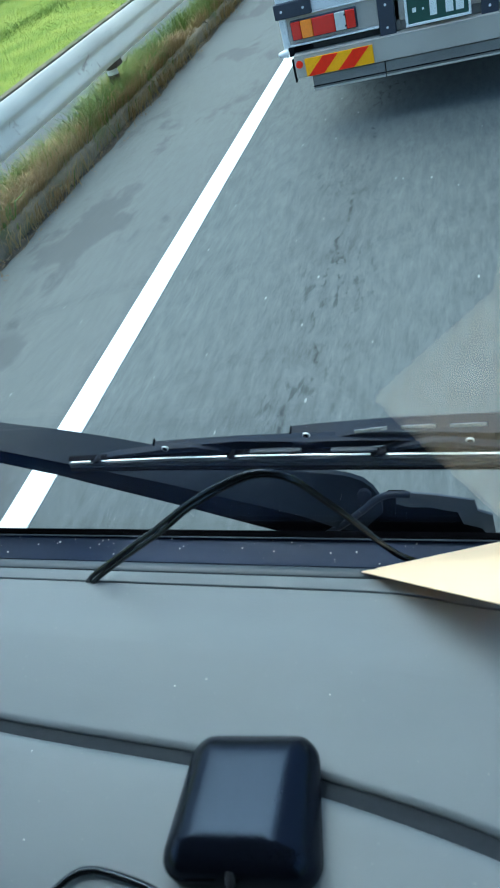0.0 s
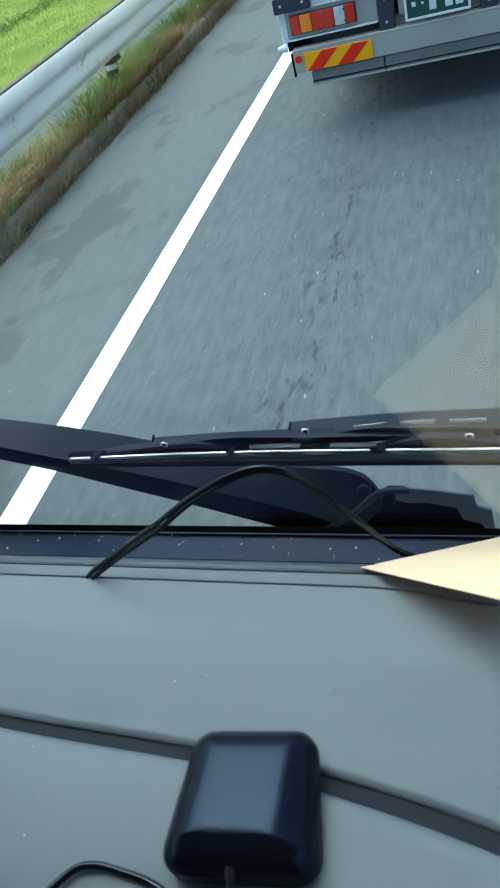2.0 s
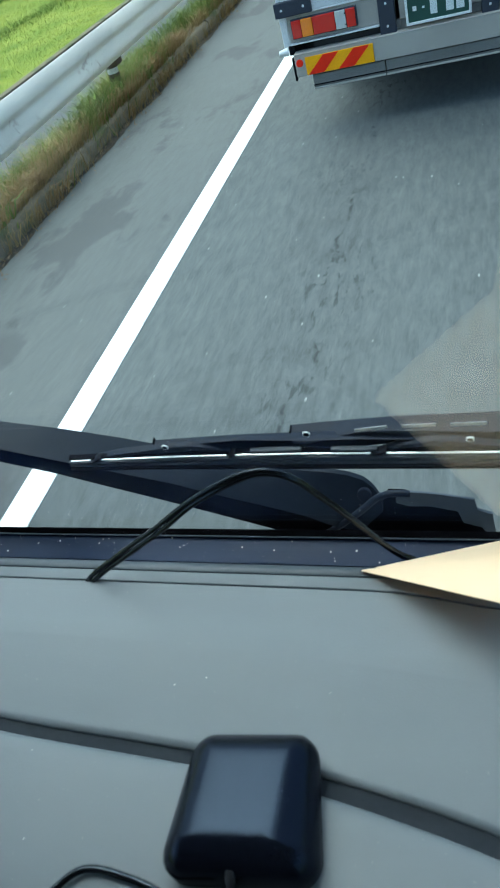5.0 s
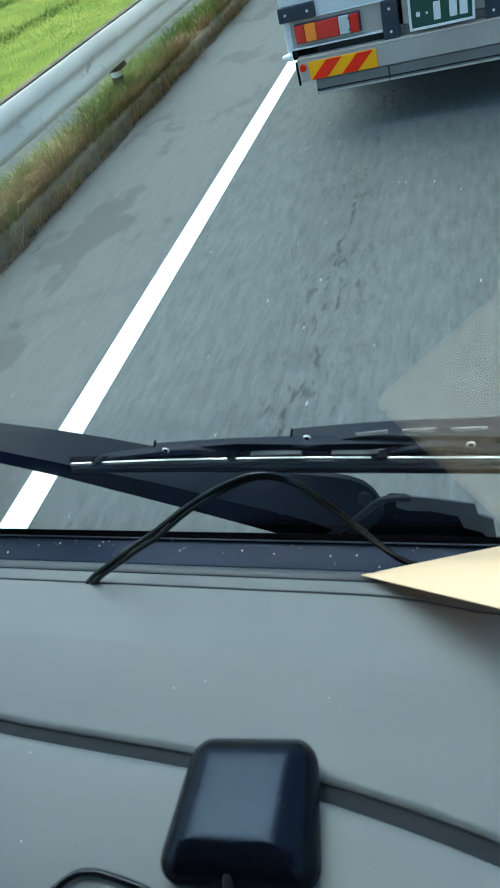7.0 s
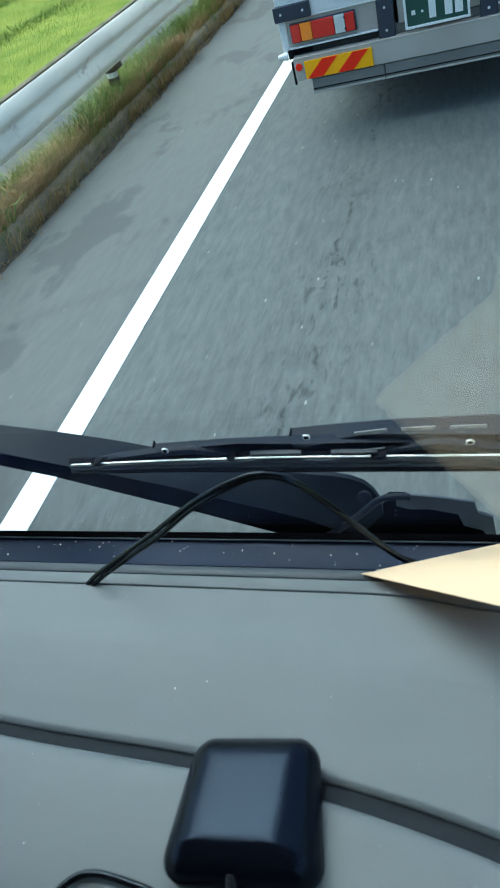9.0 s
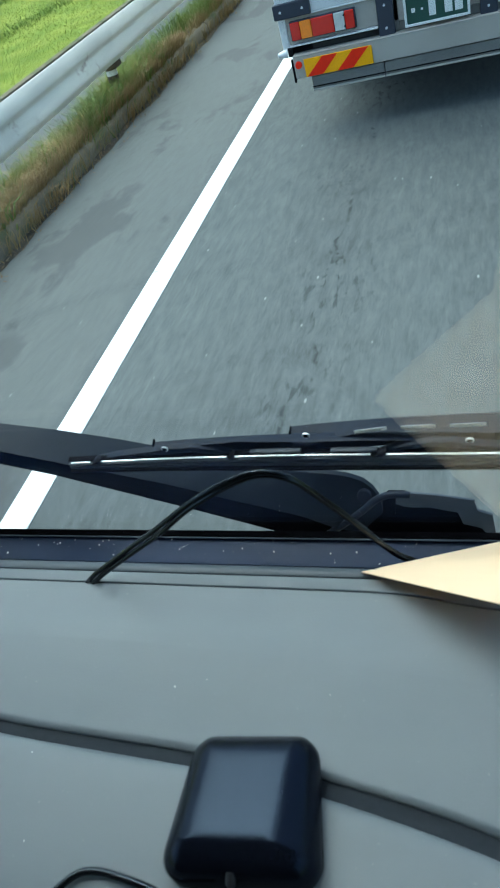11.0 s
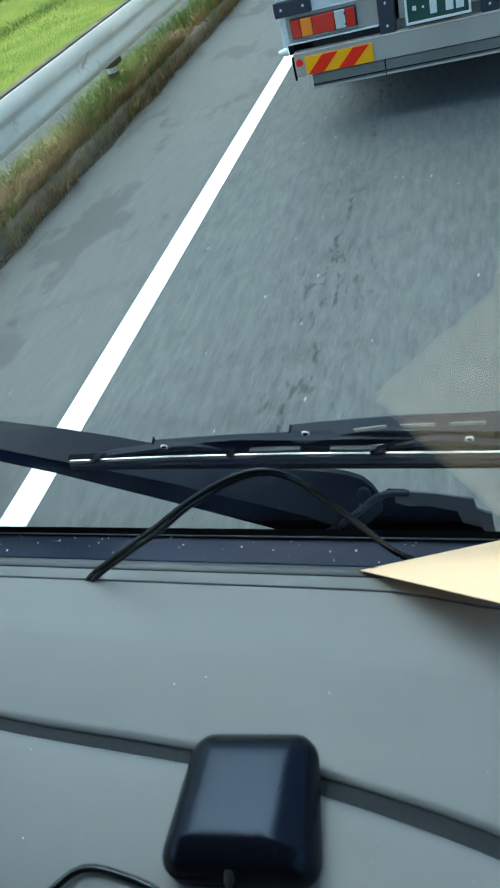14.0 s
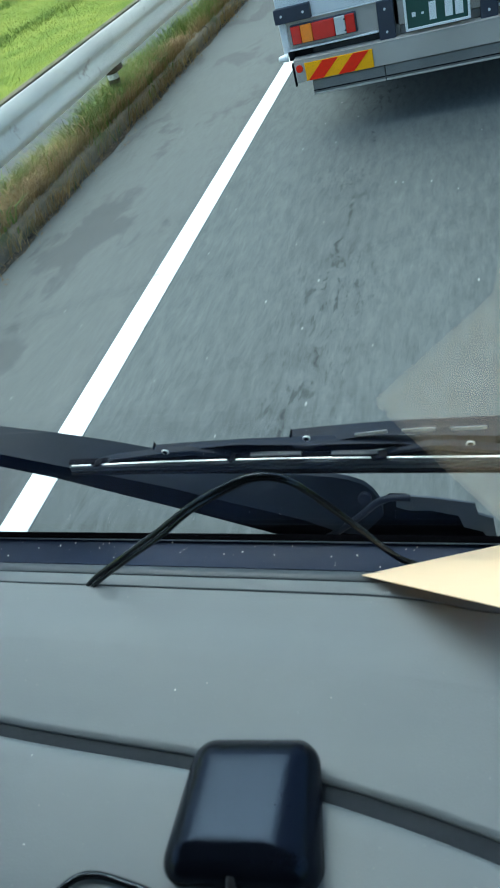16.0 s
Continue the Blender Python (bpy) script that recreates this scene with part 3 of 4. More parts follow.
def lorry(x, y):
    """A large box lorry, seen from behind; x and y are the middle of its tail."""
    body = thing("lorry", (x, y, 0), "grey and white box lorry with red-yellow striped rear bumper", "lorry")
    left = -1.16
    # load box with its door frame
    part("load_box", boxed((-1.17, 0.0, 0.90), (1.17, 6.2, 3.25), 0.02), TRUCK_WHITE, body, "white load box")
    for a, b in ((-1.12, -0.02), (0.02, 1.12)):
        door = part("door", boxed((a, -0.035, 0.975), (b, -0.002, 3.18), 0.008), TRUCK_WHITE, body)
        for k in (0.3, 0.75):
            u = a + (b - a) * k
            part("lock_bar", cylinder(bmesh.new(), (u, -0.055, 1.0), (u, -0.055, 3.1), 0.014), STEEL, door, smooth=True)
    part("tail_rail", boxed((-1.17, -0.03, 0.812), (1.17, 0.03, 0.97), 0.008), TRUCK_WHITE, body, "white painted tail rail")
    for u, half in ((-1.083, 0.134), (-0.44, 0.056), (0.24, 0.056), (1.083, 0.134)):
        lo, hi = (0.808, 0.906) if half > 0.1 else (0.548, 0.808)
        hinge = part("hinge", boxed((u - half, -0.062, lo), (u + half, 0.02, hi), 0.006), BRACKET, body, "dark steel hinge bracket")
        for du, dz in ((-0.6, 0.5), (0.6, 0.5)) if half > 0.1 else ((0, 0.25), (0, 0.8)):
            p = (u + du * half, -0.062, lo + (hi - lo) * dz)
            part("bolt", cylinder(bmesh.new(), p, (p[0], -0.069, p[2]), 0.009, segments=8), STEEL, hinge)
        if half < 0.1:
            part("bracket_flange", boxed((u + half - 0.002, -0.02, lo + 0.02), (u + half + 0.030, 0.012, hi - 0.01), 0.003), ALLOY_DARK, hinge, "grimy side flange")
    for side in (-1, 1):
        part("side_post", boxed((min(side * 1.150, side * 1.205), -0.02, 0.60), (max(side * 1.150, side * 1.205), 0.12, 1.10), 0.008), TRUCK_WHITE, body, "white corner post")
    # rear sill that carries the lamps and the plate
    part("rear_sill", boxed((-1.15, -0.02, 0.628), (1.15, 0.06, 0.806), 0.008), ALLOY, body, "dull alloy lamp panel")
    part("centre_panel", boxed((-0.382, -0.006, 0.567), (0.182, 0.05, 0.626), 0.004), ALLOY_DARK, body, "grimy panel below the plate")
    for a, b in ((-1.148, -0.50), (0.30, 1.148)):
        part("sill_flange", boxed((a, -0.052, 0.617), (b, -0.012, 0.629), 0.003), STEEL, body, "bright folded flange under the lamps")
    # Charcoal material paints the shade of the recess onto this panel.
    for a, b in ((-0.99, -0.497), (0.297, 0.99)):
        part("back_panel", boxed((a, 0.004, 0.567), (b, 0.019, 0.627), 0.003), TRIM_AND_SHADE, body, "panel behind the bumper with shade in its colour")
    part("sill_trim", boxed((-1.13, -0.034, 0.803), (1.13, 0.028, 0.813), 0.003), STEEL, body)
    part("frame", boxed((-0.95, 0.02, 0.52), (0.95, 6.0, 0.70), 0.01), BLACK_GAP, body, "black chassis frame")
    for side in (-1, 1):
        lamp = part("tail_lamp", boxed((min(side * 1.122, side * 0.645), -0.045, 0.652), (max(side * 1.122, side * 0.645), -0.015, 0.781), 0.006), BRACKET, body, "tail lamp with red, amber and clear lenses")
        for a, b, m in ((0.0, 0.070, RED_LENS), (0.070, 0.155, AMBER_LENS), (0.155, 0.318, RED_LENS), (0.318, 0.396, CLEAR_LENS), (0.396, 0.464, RED_LENS)):
            u = sorted((side * (1.116 - a), side * (1.116 - b)))
            part("lens", boxed((u[0] + 0.0015, -0.062, 0.659), (u[1] - 0.0015, -0.04, 0.775), 0.005), m, lamp)
        for w in (0.682, 0.752):
            part("lens_screw", cylinder(bmesh.new(), (side * 0.724, -0.060, w), (side * 0.724, -0.065, w), 0.006, segments=8), BLACK_GAP, lamp)
    # number plate with its writing as bars
    plate = part("number_plate", boxed((-0.30, -0.075, 0.600), (0.11, -0.065, 0.812), 0.004), PLATE_GREEN, body, "green plate with white bars and frame")
    for lo, hi in (((-0.312, 0.588), (0.122, 0.605)), ((-0.312, 0.806), (0.122, 0.823)), ((-0.312, 0.605), (-0.295, 0.806)), ((0.105, 0.605), (0.122, 0.806))):
        part("plate_frame", boxed((lo[0], -0.082, lo[1]), (hi[0], -0.06, hi[1]), 0.003), PLATE_WHITE, plate)
    for lo, hi in (((-0.146, 0.632), (-0.100, 0.742)), ((-0.042, 0.632), (0.008, 0.737)), ((0.024, 0.632), (0.076, 0.735)), ((-0.262, 0.672), (-0.236, 0.700)), ((-0.198, 0.678), (-0.182, 0.692)), ((-0.183, 0.762), (-0.010, 0.790))):
        part("plate_bar", boxed((lo[0], -0.078, lo[1]), (hi[0], -0.07, hi[1]), 0.001), PLATE_WHITE, plate)
    # bumper, reflectors and the under-run bar
    part("bumper", boxed((-1.13, -0.10, 0.410), (1.13, 0.02, 0.560), 0.008), ALLOY, body, "brushed alloy bumper beam")
    part("bumper_lip", boxed((-1.13, -0.102, 0.558), (1.13, 0.0, 0.566), 0.003), ALLOY, body)
    for lo, hi in ((-1.05, -0.553), (0.553, 1.05)):
        slanted_stripes(body, lo, hi, 0.416, 0.538, -0.108)
    for side in (-1, 1):
        part("reflector", cylinder(bmesh.new(), (side * 1.093, -0.10, 0.505), (side * 1.093, -0.112, 0.505), 0.026, 0.024), RED, body, "round red reflector")
        part("marker_lamp", cylinder(bmesh.new(), (side * 1.175, -0.02, 0.578), (side * 1.248, -0.035, 0.578), 0.032, 0.016, bevel=0.006), PLATE_WHITE, body, "white corner marker lamp")
        part("lamp_stalk", boxed((min(side * 1.13, side * 1.17), -0.03, 0.55), (max(side * 1.13, side * 1.17), 0.0, 0.612), 0.004), RUBBER, body)
        part("corner_flap", boxed((min(side * 1.135, side * 1.148), -0.09, 0.385), (max(side * 1.135, side * 1.148), -0.06, 0.545), 0.003), RUBBER, body, "black rubber corner flap")
    for a, b in ((-1.02, -0.486), (-0.480, 0.480), (0.486, 1.02)):
        bar = part("underrun_bar", boxed((a, -0.085, 0.312), (b, 0.02, 0.405), 0.006), ALLOY_DARK, body, "grimy alloy under-run bar")
        # Thin black strip stands in for the dark groove along the bar.
        part("bar_dark_line", boxed((a, -0.093, 0.332), (b, -0.084, 0.338), 0.001), BLACK_GAP, bar)
        part("bar_foot", boxed((a, -0.10, 0.306), (b, -0.07, 0.318), 0.003), ALLOY, bar)
    # wheels, chassis tanks and cab
    for side in (-1, 1):
        for wy in (1.7, 2.95, 7.2):
            tyre_bm = cylinder(bmesh.new(), (side * 0.68, wy, 0.48), (side * 1.12, wy, 0.48), 0.48, segments=40, bevel=0.05)
            tyre = part("wheel", tyre_bm, TYRE, body, "black tyre on a steel wheel", smooth=True)
            part("rim", cylinder(bmesh.new(), (side * 1.10, wy, 0.48), (side * 1.128, wy, 0.48), 0.28, 0.20), ALLOY, tyre, smooth=True)
        part("mudguard", boxed((side * 0.90 - 0.24, 1.02, 0.30), (side * 0.90 + 0.24, 1.035, 0.98), 0.004), RUBBER, body)
        part("side_guard", boxed((min(side * 1.10, side * 1.14), 3.55, 0.32), (max(side * 1.10, side * 1.14), 6.2, 0.80), 0.01), ALLOY, body, "alloy side guard")
    # Black boxes added to fill the dark gaps beside the bumper.
    for side in (-1, 1):
        part("gap_filler", boxed((min(side * 1.148, side * 0.94), 0.021, 0.46), (max(side * 1.148, side * 0.94), 0.06, 0.627), 0.006), BLACK_GAP, body, "black box filling the dark gap beside the bumper")
    # Unseen flap and axles, added to darken the road under the lorry.
    part("light_block_flap", boxed((-1.12, 1.12, 0.22), (1.12, 1.135, 0.70), 0.004), RUBBER, body, "unseen full-width black flap blocking light under the lorry")
    for wy in (1.7, 2.95):
        part("unseen_axle", cylinder(bmesh.new(), (-0.68, wy, 0.48), (0.68, wy, 0.48), 0.09), RUBBER, body, smooth=True)
    part("cab", boxed((-1.14, 6.35, 0.55), (1.14, 8.2, 2.75), 0.12), TRUCK_WHITE, body, "white driver's cab", smooth=True)
    return body


lorry(-0.256, 5.80)


# ---- the cab round the camera ----
DASH_TOP = EYE_HEIGHT - 0.36
GLASS_TILT = radians(15)
GLASS_FOOT = Vector((0, 0.3584, 1.5252))
# takes (sideways, up the pane, outwards) to the world
ON_GLASS = Matrix.Translation(GLASS_FOOT) @ Matrix(((1, 0, 0, 0), (0, -math.sin(GLASS_TILT), math.cos(GLASS_TILT), 0), (0, math.cos(GLASS_TILT), math.sin(GLASS_TILT), 0), (0, 0, 0, 1)))
CAB_LEFT, CAB_RIGHT = -1.02, 0.92


# Unseen cab walls; their tones and openings are set to tune dashboard light.
def cab_shell():
    wall = lambda name, bm, mat, label: tagged(part(name, bm, mat), label, "cab wall", kind="structure")
    top = ON_GLASS @ Vector((0, 0.76, 0))
    wall("cab_roof", boxed((CAB_LEFT - 0.05, -1.15, top.z), (CAB_RIGHT + 0.05, top.y + 0.03, top.z + 0.05), 0.01), LINING, "plain grey cab roof lining")
    wall("cab_floor", boxed((CAB_LEFT, -1.1, 0.62), (CAB_RIGHT, 0.398, 0.68)), TRIM_AND_SHADE, "plain charcoal cab floor")
    wall("cab_rear_wall", boxed((CAB_LEFT, -1.15, 0.003), (CAB_RIGHT, -1.10, top.z - 0.002)), TRIM_AND_SHADE, "plain charcoal cab rear wall")
    wall("cab_front_panel", boxed((CAB_LEFT - 0.05, 0.40, 0.003), (CAB_RIGHT + 0.05, 0.43, 1.36), 0.01), BODY_BLUE, "plain pale cab front panel")
    for x, name in ((CAB_LEFT - 0.05, "cab_side_left"), (CAB_RIGHT, "cab_side_right")):
        bm = bmesh.new()
        for lo, hi in (((x, -1.15, 0.003), (x + 0.05, 0.398, 1.48)), ((x, -1.15, 1.481), (x + 0.05, -0.92, top.z - 0.004)), ((x, 0.07, 1.481), (x + 0.05, top.y - 0.052, top.z - 0.102)), ((x, -0.919, top.z - 0.10), (x + 0.05, top.y - 0.05, top.z - 0.004))):
            box(bm, lo, hi)
        wall(name, bm, LINING, "plain grey cab side with a window opening")
        u = x + 0.025
        pillar = prism([(u - 0.035, -0.01), (u + 0.035, -0.01), (u + 0.035, 0.755), (u - 0.035, 0.755)], -0.05, 0.012, ON_GLASS)
        wall("cab_pillar", pillar, LINING, "plain grey windscreen pillar")


cab_shell()

screen = thing("windscreen", GLASS_FOOT, "clear slightly green windscreen glass with black rubber edge", "windscreen", kind="structure")


def in_thing(ob):
    """Keeps a part in its place after it is hung under a thing that is not at the origin."""
    ob.matrix_parent_inverse = ob.parent.matrix_world.inverted() if ob.parent.parent is None else Matrix.Identity(4)
    return ob


bpy.context.view_layer.update()
pane = in_thing(part("pane", prism([(CAB_LEFT + 0.04, -0.02), (CAB_RIGHT - 0.04, -0.02), (CAB_RIGHT - 0.04, 0.755), (CAB_LEFT + 0.04, 0.755)], 0.0, 0.005, ON_GLASS), GLASS, screen))
pane.visible_shadow = False
in_thing(part("rubber_seal", prism([(CAB_LEFT, -0.035), (CAB_RIGHT, -0.035), (CAB_RIGHT, 0.009), (CAB_LEFT, 0.009)], -0.007, -0.001, ON_GLASS, 0.001), SEAL_AND_SHADE, screen, "black rubber seal"))
in_thing(part("seal_bead", tube([ON_GLASS @ Vector((CAB_LEFT + 0.3 * k, 0.0078, -0.0074)) for k in range(7)], 0.0007, 8), COVER, screen))


# dashboard: profiles across the cab
def joint_line(x):
    """Where the open joint between the top and the rear panel runs."""
    near = max(-0.33, min(0.02, x))
    return 0.12677 - 0.2814 * near - 1.1586 * near ** 2 - 1.826 * near ** 3 - 0.25 * (x - near)


def joint_spread(x):
    """How far the joint widens towards the middle of the cab."""
    return 0.0026 / (1 + math.exp(-(x + 0.085) / 0.02))


def dash_panel(name, rows, material, parent, label="", x0=CAB_LEFT + 0.01, x1=CAB_RIGHT - 0.01, nx=120):
    """A skin across the cab; rows give (y, z) for an x, from front to rear."""
    n = len(rows(0.0))
    verts, faces = [], []
    for i in range(nx + 1):
        x = x0 + (x1 - x0) * i / nx
        verts += [(x, y, z) for y, z in rows(x)]
    for i in range(nx):
        for k in range(n - 1):
            a = i * n + k
            faces.append((a, a + 1, a + n + 1, a + n))
    ob = sheet(name, verts, faces, material, parent, label, smooth=True)
    ob.data.set_sharp_from_angle(angle=radians(30))
    return in_thing(ob)


dash = thing("dashboard", (0, 0.1, DASH_TOP - 0.2), "matt grey plastic dashboard with fine grain and dust", "dashboard")
bpy.context.view_layer.update()
Z = DASH_TOP


def sag(x):
    return 0.010 / (1 + math.exp(-(x + 0.035) / 0.012))


dash_panel("demist_channel", lambda x: [(0.356, Z - 0.075), (0.3545, Z - 0.0625), (0.3525, Z - 0.0610), (0.350, Z - 0.0615), (0.335, Z - 0.0655), (0.306, Z - 0.061), (0.286, Z - 0.022), (0.2824, Z - 0.0065), (0.2814, Z - 0.022)], CHANNEL, dash, "dark glossy demister channel")
dash_panel("lip", lambda x: [(0.2814, Z - 0.03), (0.2809, Z - 0.0058), (0.2794, Z - 0.0036), (0.2769, Z - 0.0026), (0.2735, Z - 0.0028), (0.2722, Z - 0.0034), (0.2717, Z - 0.0046), (0.2716, Z - 0.03)], DASH_LIP, dash, "darker rounded lip")
dash_panel("front_strip", lambda x: [(0.2699, Z - 0.03), (0.2698, Z - 0.0016), (0.2690, Z - 0.0006), (0.2625 - sag(x), Z), (0.2606 - sag(x), Z - 0.0002), (0.2602 - sag(x), Z - 0.0007), (0.2601 - sag(x), Z - 0.03)], DASH_STRIP, dash)
dash_panel("gap_floor", lambda x: [(0.28, Z - 0.034), (0.20, Z - 0.022), (0.05, Z - 0.022)], BLACK_GAP, dash)


def top_rows(x):
    j = joint_line(x) - 0.0010 - 0.5 * joint_spread(x)
    s = 0.2592 - sag(x)
    mid = 0.2010 - 0.101 * x - 0.192 * x * x
    return [(s + 0.0003, Z - 0.03), (s + 0.0002, Z - 0.0009), (s - 0.0004, Z - 0.0004), (s - 0.02, Z), (mid + 0.012, Z + 0.0014), (mid + 0.0016, Z + 0.0021), (mid - 0.0006, Z + 0.0020), (mid - 0.020, Z - 0.0002), (j + 0.022, Z - 0.0024),
            (j + 0.0115, Z - 0.0026), *((j + 0.0092 - 0.0042 * math.sin(radians(a)), Z - 0.0027 - 0.004 * (1 - math.cos(radians(a)))) for a in range(0, 81, 10)), (j + 0.0050, Z - 0.024)]


dash_panel("top_panel", top_rows, DASH, dash)
# Charcoal strip paints the shade inside the open joint.
dash_panel("joint_strip", lambda x: [(joint_line(x) + 0.010, Z - 0.0074), (joint_line(x) + 0.004, Z - 0.0068), (joint_line(x) - 0.001, Z - 0.0062), (joint_line(x) - 0.0080, Z - 0.0056)], JOINT, dash, "charcoal strip carrying the shade of the open joint")


def rear_rows(x):
    j = joint_line(x) - 1.3 * joint_spread(x)
    return [(j - 0.0036, Z - 0.024), (j - 0.0036, Z - 0.0064), (j - 0.0040, Z - 0.0048), (j - 0.0050, Z - 0.0034), (j - 0.0068, Z - 0.0022), (j - 0.0095, Z - 0.0015), (j - 0.015, Z - 0.0012), (j - 0.05, Z - 0.0012), (0.01, Z - 0.006), (-0.03, Z - 0.02), (-0.05, Z - 0.06), (-0.055, Z - 0.30)]


dash_panel("rear_panel", rear_rows, DASH, dash)
in_thing(part("dash_body", boxed((CAB_LEFT + 0.01, -0.04, Z - 0.55), (CAB_RIGHT - 0.01, 0.39, Z - 0.10), 0.02), LINING, dash))


# wipers outside the glass
def on_glass_prism(name, outline, near, deep, material, parent, label="", bevel=0.0012):
    """A flat piece parallel to the glass, from near to deep metres outside it."""
    return in_thing(part(name, prism(outline, near, deep, ON_GLASS, bevel), material, parent, label, smooth=True))


def wiper_arm():
    arm = thing("windscreen_wiper", ON_GLASS @ Vector((-0.12, -0.03, 0.03)), "matt black pressed steel wiper arm with round pivot cap", "wiper")
    bpy.context.view_layer.update()
    upper = [(-0.5900, 0.1388, 0.062), (-0.5061, 0.1123, 0.062), (-0.4473, 0.0937, 0.062), (-0.4082, 0.0821, 0.062), (-0.3597, 0.0681, 0.062), (-0.3133, 0.0518, 0.062), (-0.2685, 0.0329, 0.062), (-0.2233, 0.0149, 0.062), (-0.1684, -0.0033, 0.062), (-0.1311, -0.0104, 0.062), (-0.1157, -0.0194, 0.062), (-0.1098, -0.0293, 0.062), (-0.1018, -0.0250, 0.052), (-0.1008, -0.0430, 0.052), (-0.1024, -0.0597, 0.052)]
    lower = [(-0.5900, 0.1637, 0.036), (-0.4848, 0.1209, 0.036), (-0.4315, 0.0992, 0.036), (-0.3961, 0.0847, 0.036), (-0.3489, 0.0624, 0.036), (-0.3013, 0.0399, 0.036), (-0.2665, 0.0235, 0.036), (-0.2245, -0.0022, 0.036), (-0.1897, -0.0211, 0.036), (-0.1637, -0.0369, 0.036), (-0.1390, -0.0608, 0.036), (-0.1197, -0.0638, 0.036)]
    in_thing(part("arm", ribbon(upper, lower, 0.004, ON_GLASS), ARM_PAINT, arm, "black pressed arm", smooth=True))
    # Flange coloured near black for the shade below the lit arm face.
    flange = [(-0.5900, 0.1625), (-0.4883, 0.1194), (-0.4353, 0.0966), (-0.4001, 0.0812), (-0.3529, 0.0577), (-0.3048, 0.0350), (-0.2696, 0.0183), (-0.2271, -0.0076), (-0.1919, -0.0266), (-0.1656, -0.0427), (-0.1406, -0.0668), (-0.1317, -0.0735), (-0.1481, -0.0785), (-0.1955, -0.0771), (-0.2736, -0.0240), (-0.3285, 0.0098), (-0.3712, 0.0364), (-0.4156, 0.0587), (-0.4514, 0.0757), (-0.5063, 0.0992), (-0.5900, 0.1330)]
    on_glass_prism("flange", flange, 0.040, 0.060, SEAL_AND_SHADE, arm, "folded flange with its shade in the colour")
    u, v = (-0.1134, -0.0296)
    out = Vector((0, 0.62, -0.73)).normalized() * 0.0022
    seat = Vector((u, v, 0.0525))
    cap = cylinder(bmesh.new(), ON_GLASS @ (seat - 2 * out), ON_GLASS @ (seat + out), 0.0060, 0.0055, bevel=0.0008)
    in_thing(part("pivot_cap", cap, WIPER_PAINT, arm, "round black pivot cap", smooth=True))
    hub = cylinder(bmesh.new(), ON_GLASS @ Vector((u, v - 0.004, 0.066)), ON_GLASS @ Vector((u, v - 0.004, 0.060)), 0.005, 0.005, bevel=0.001)
    in_thing(part("hub", hub, RUBBER, arm, smooth=True))


wiper_arm()


BLADE_ON = ON_GLASS @ Matrix.Translation((0, 0.0023, 0))


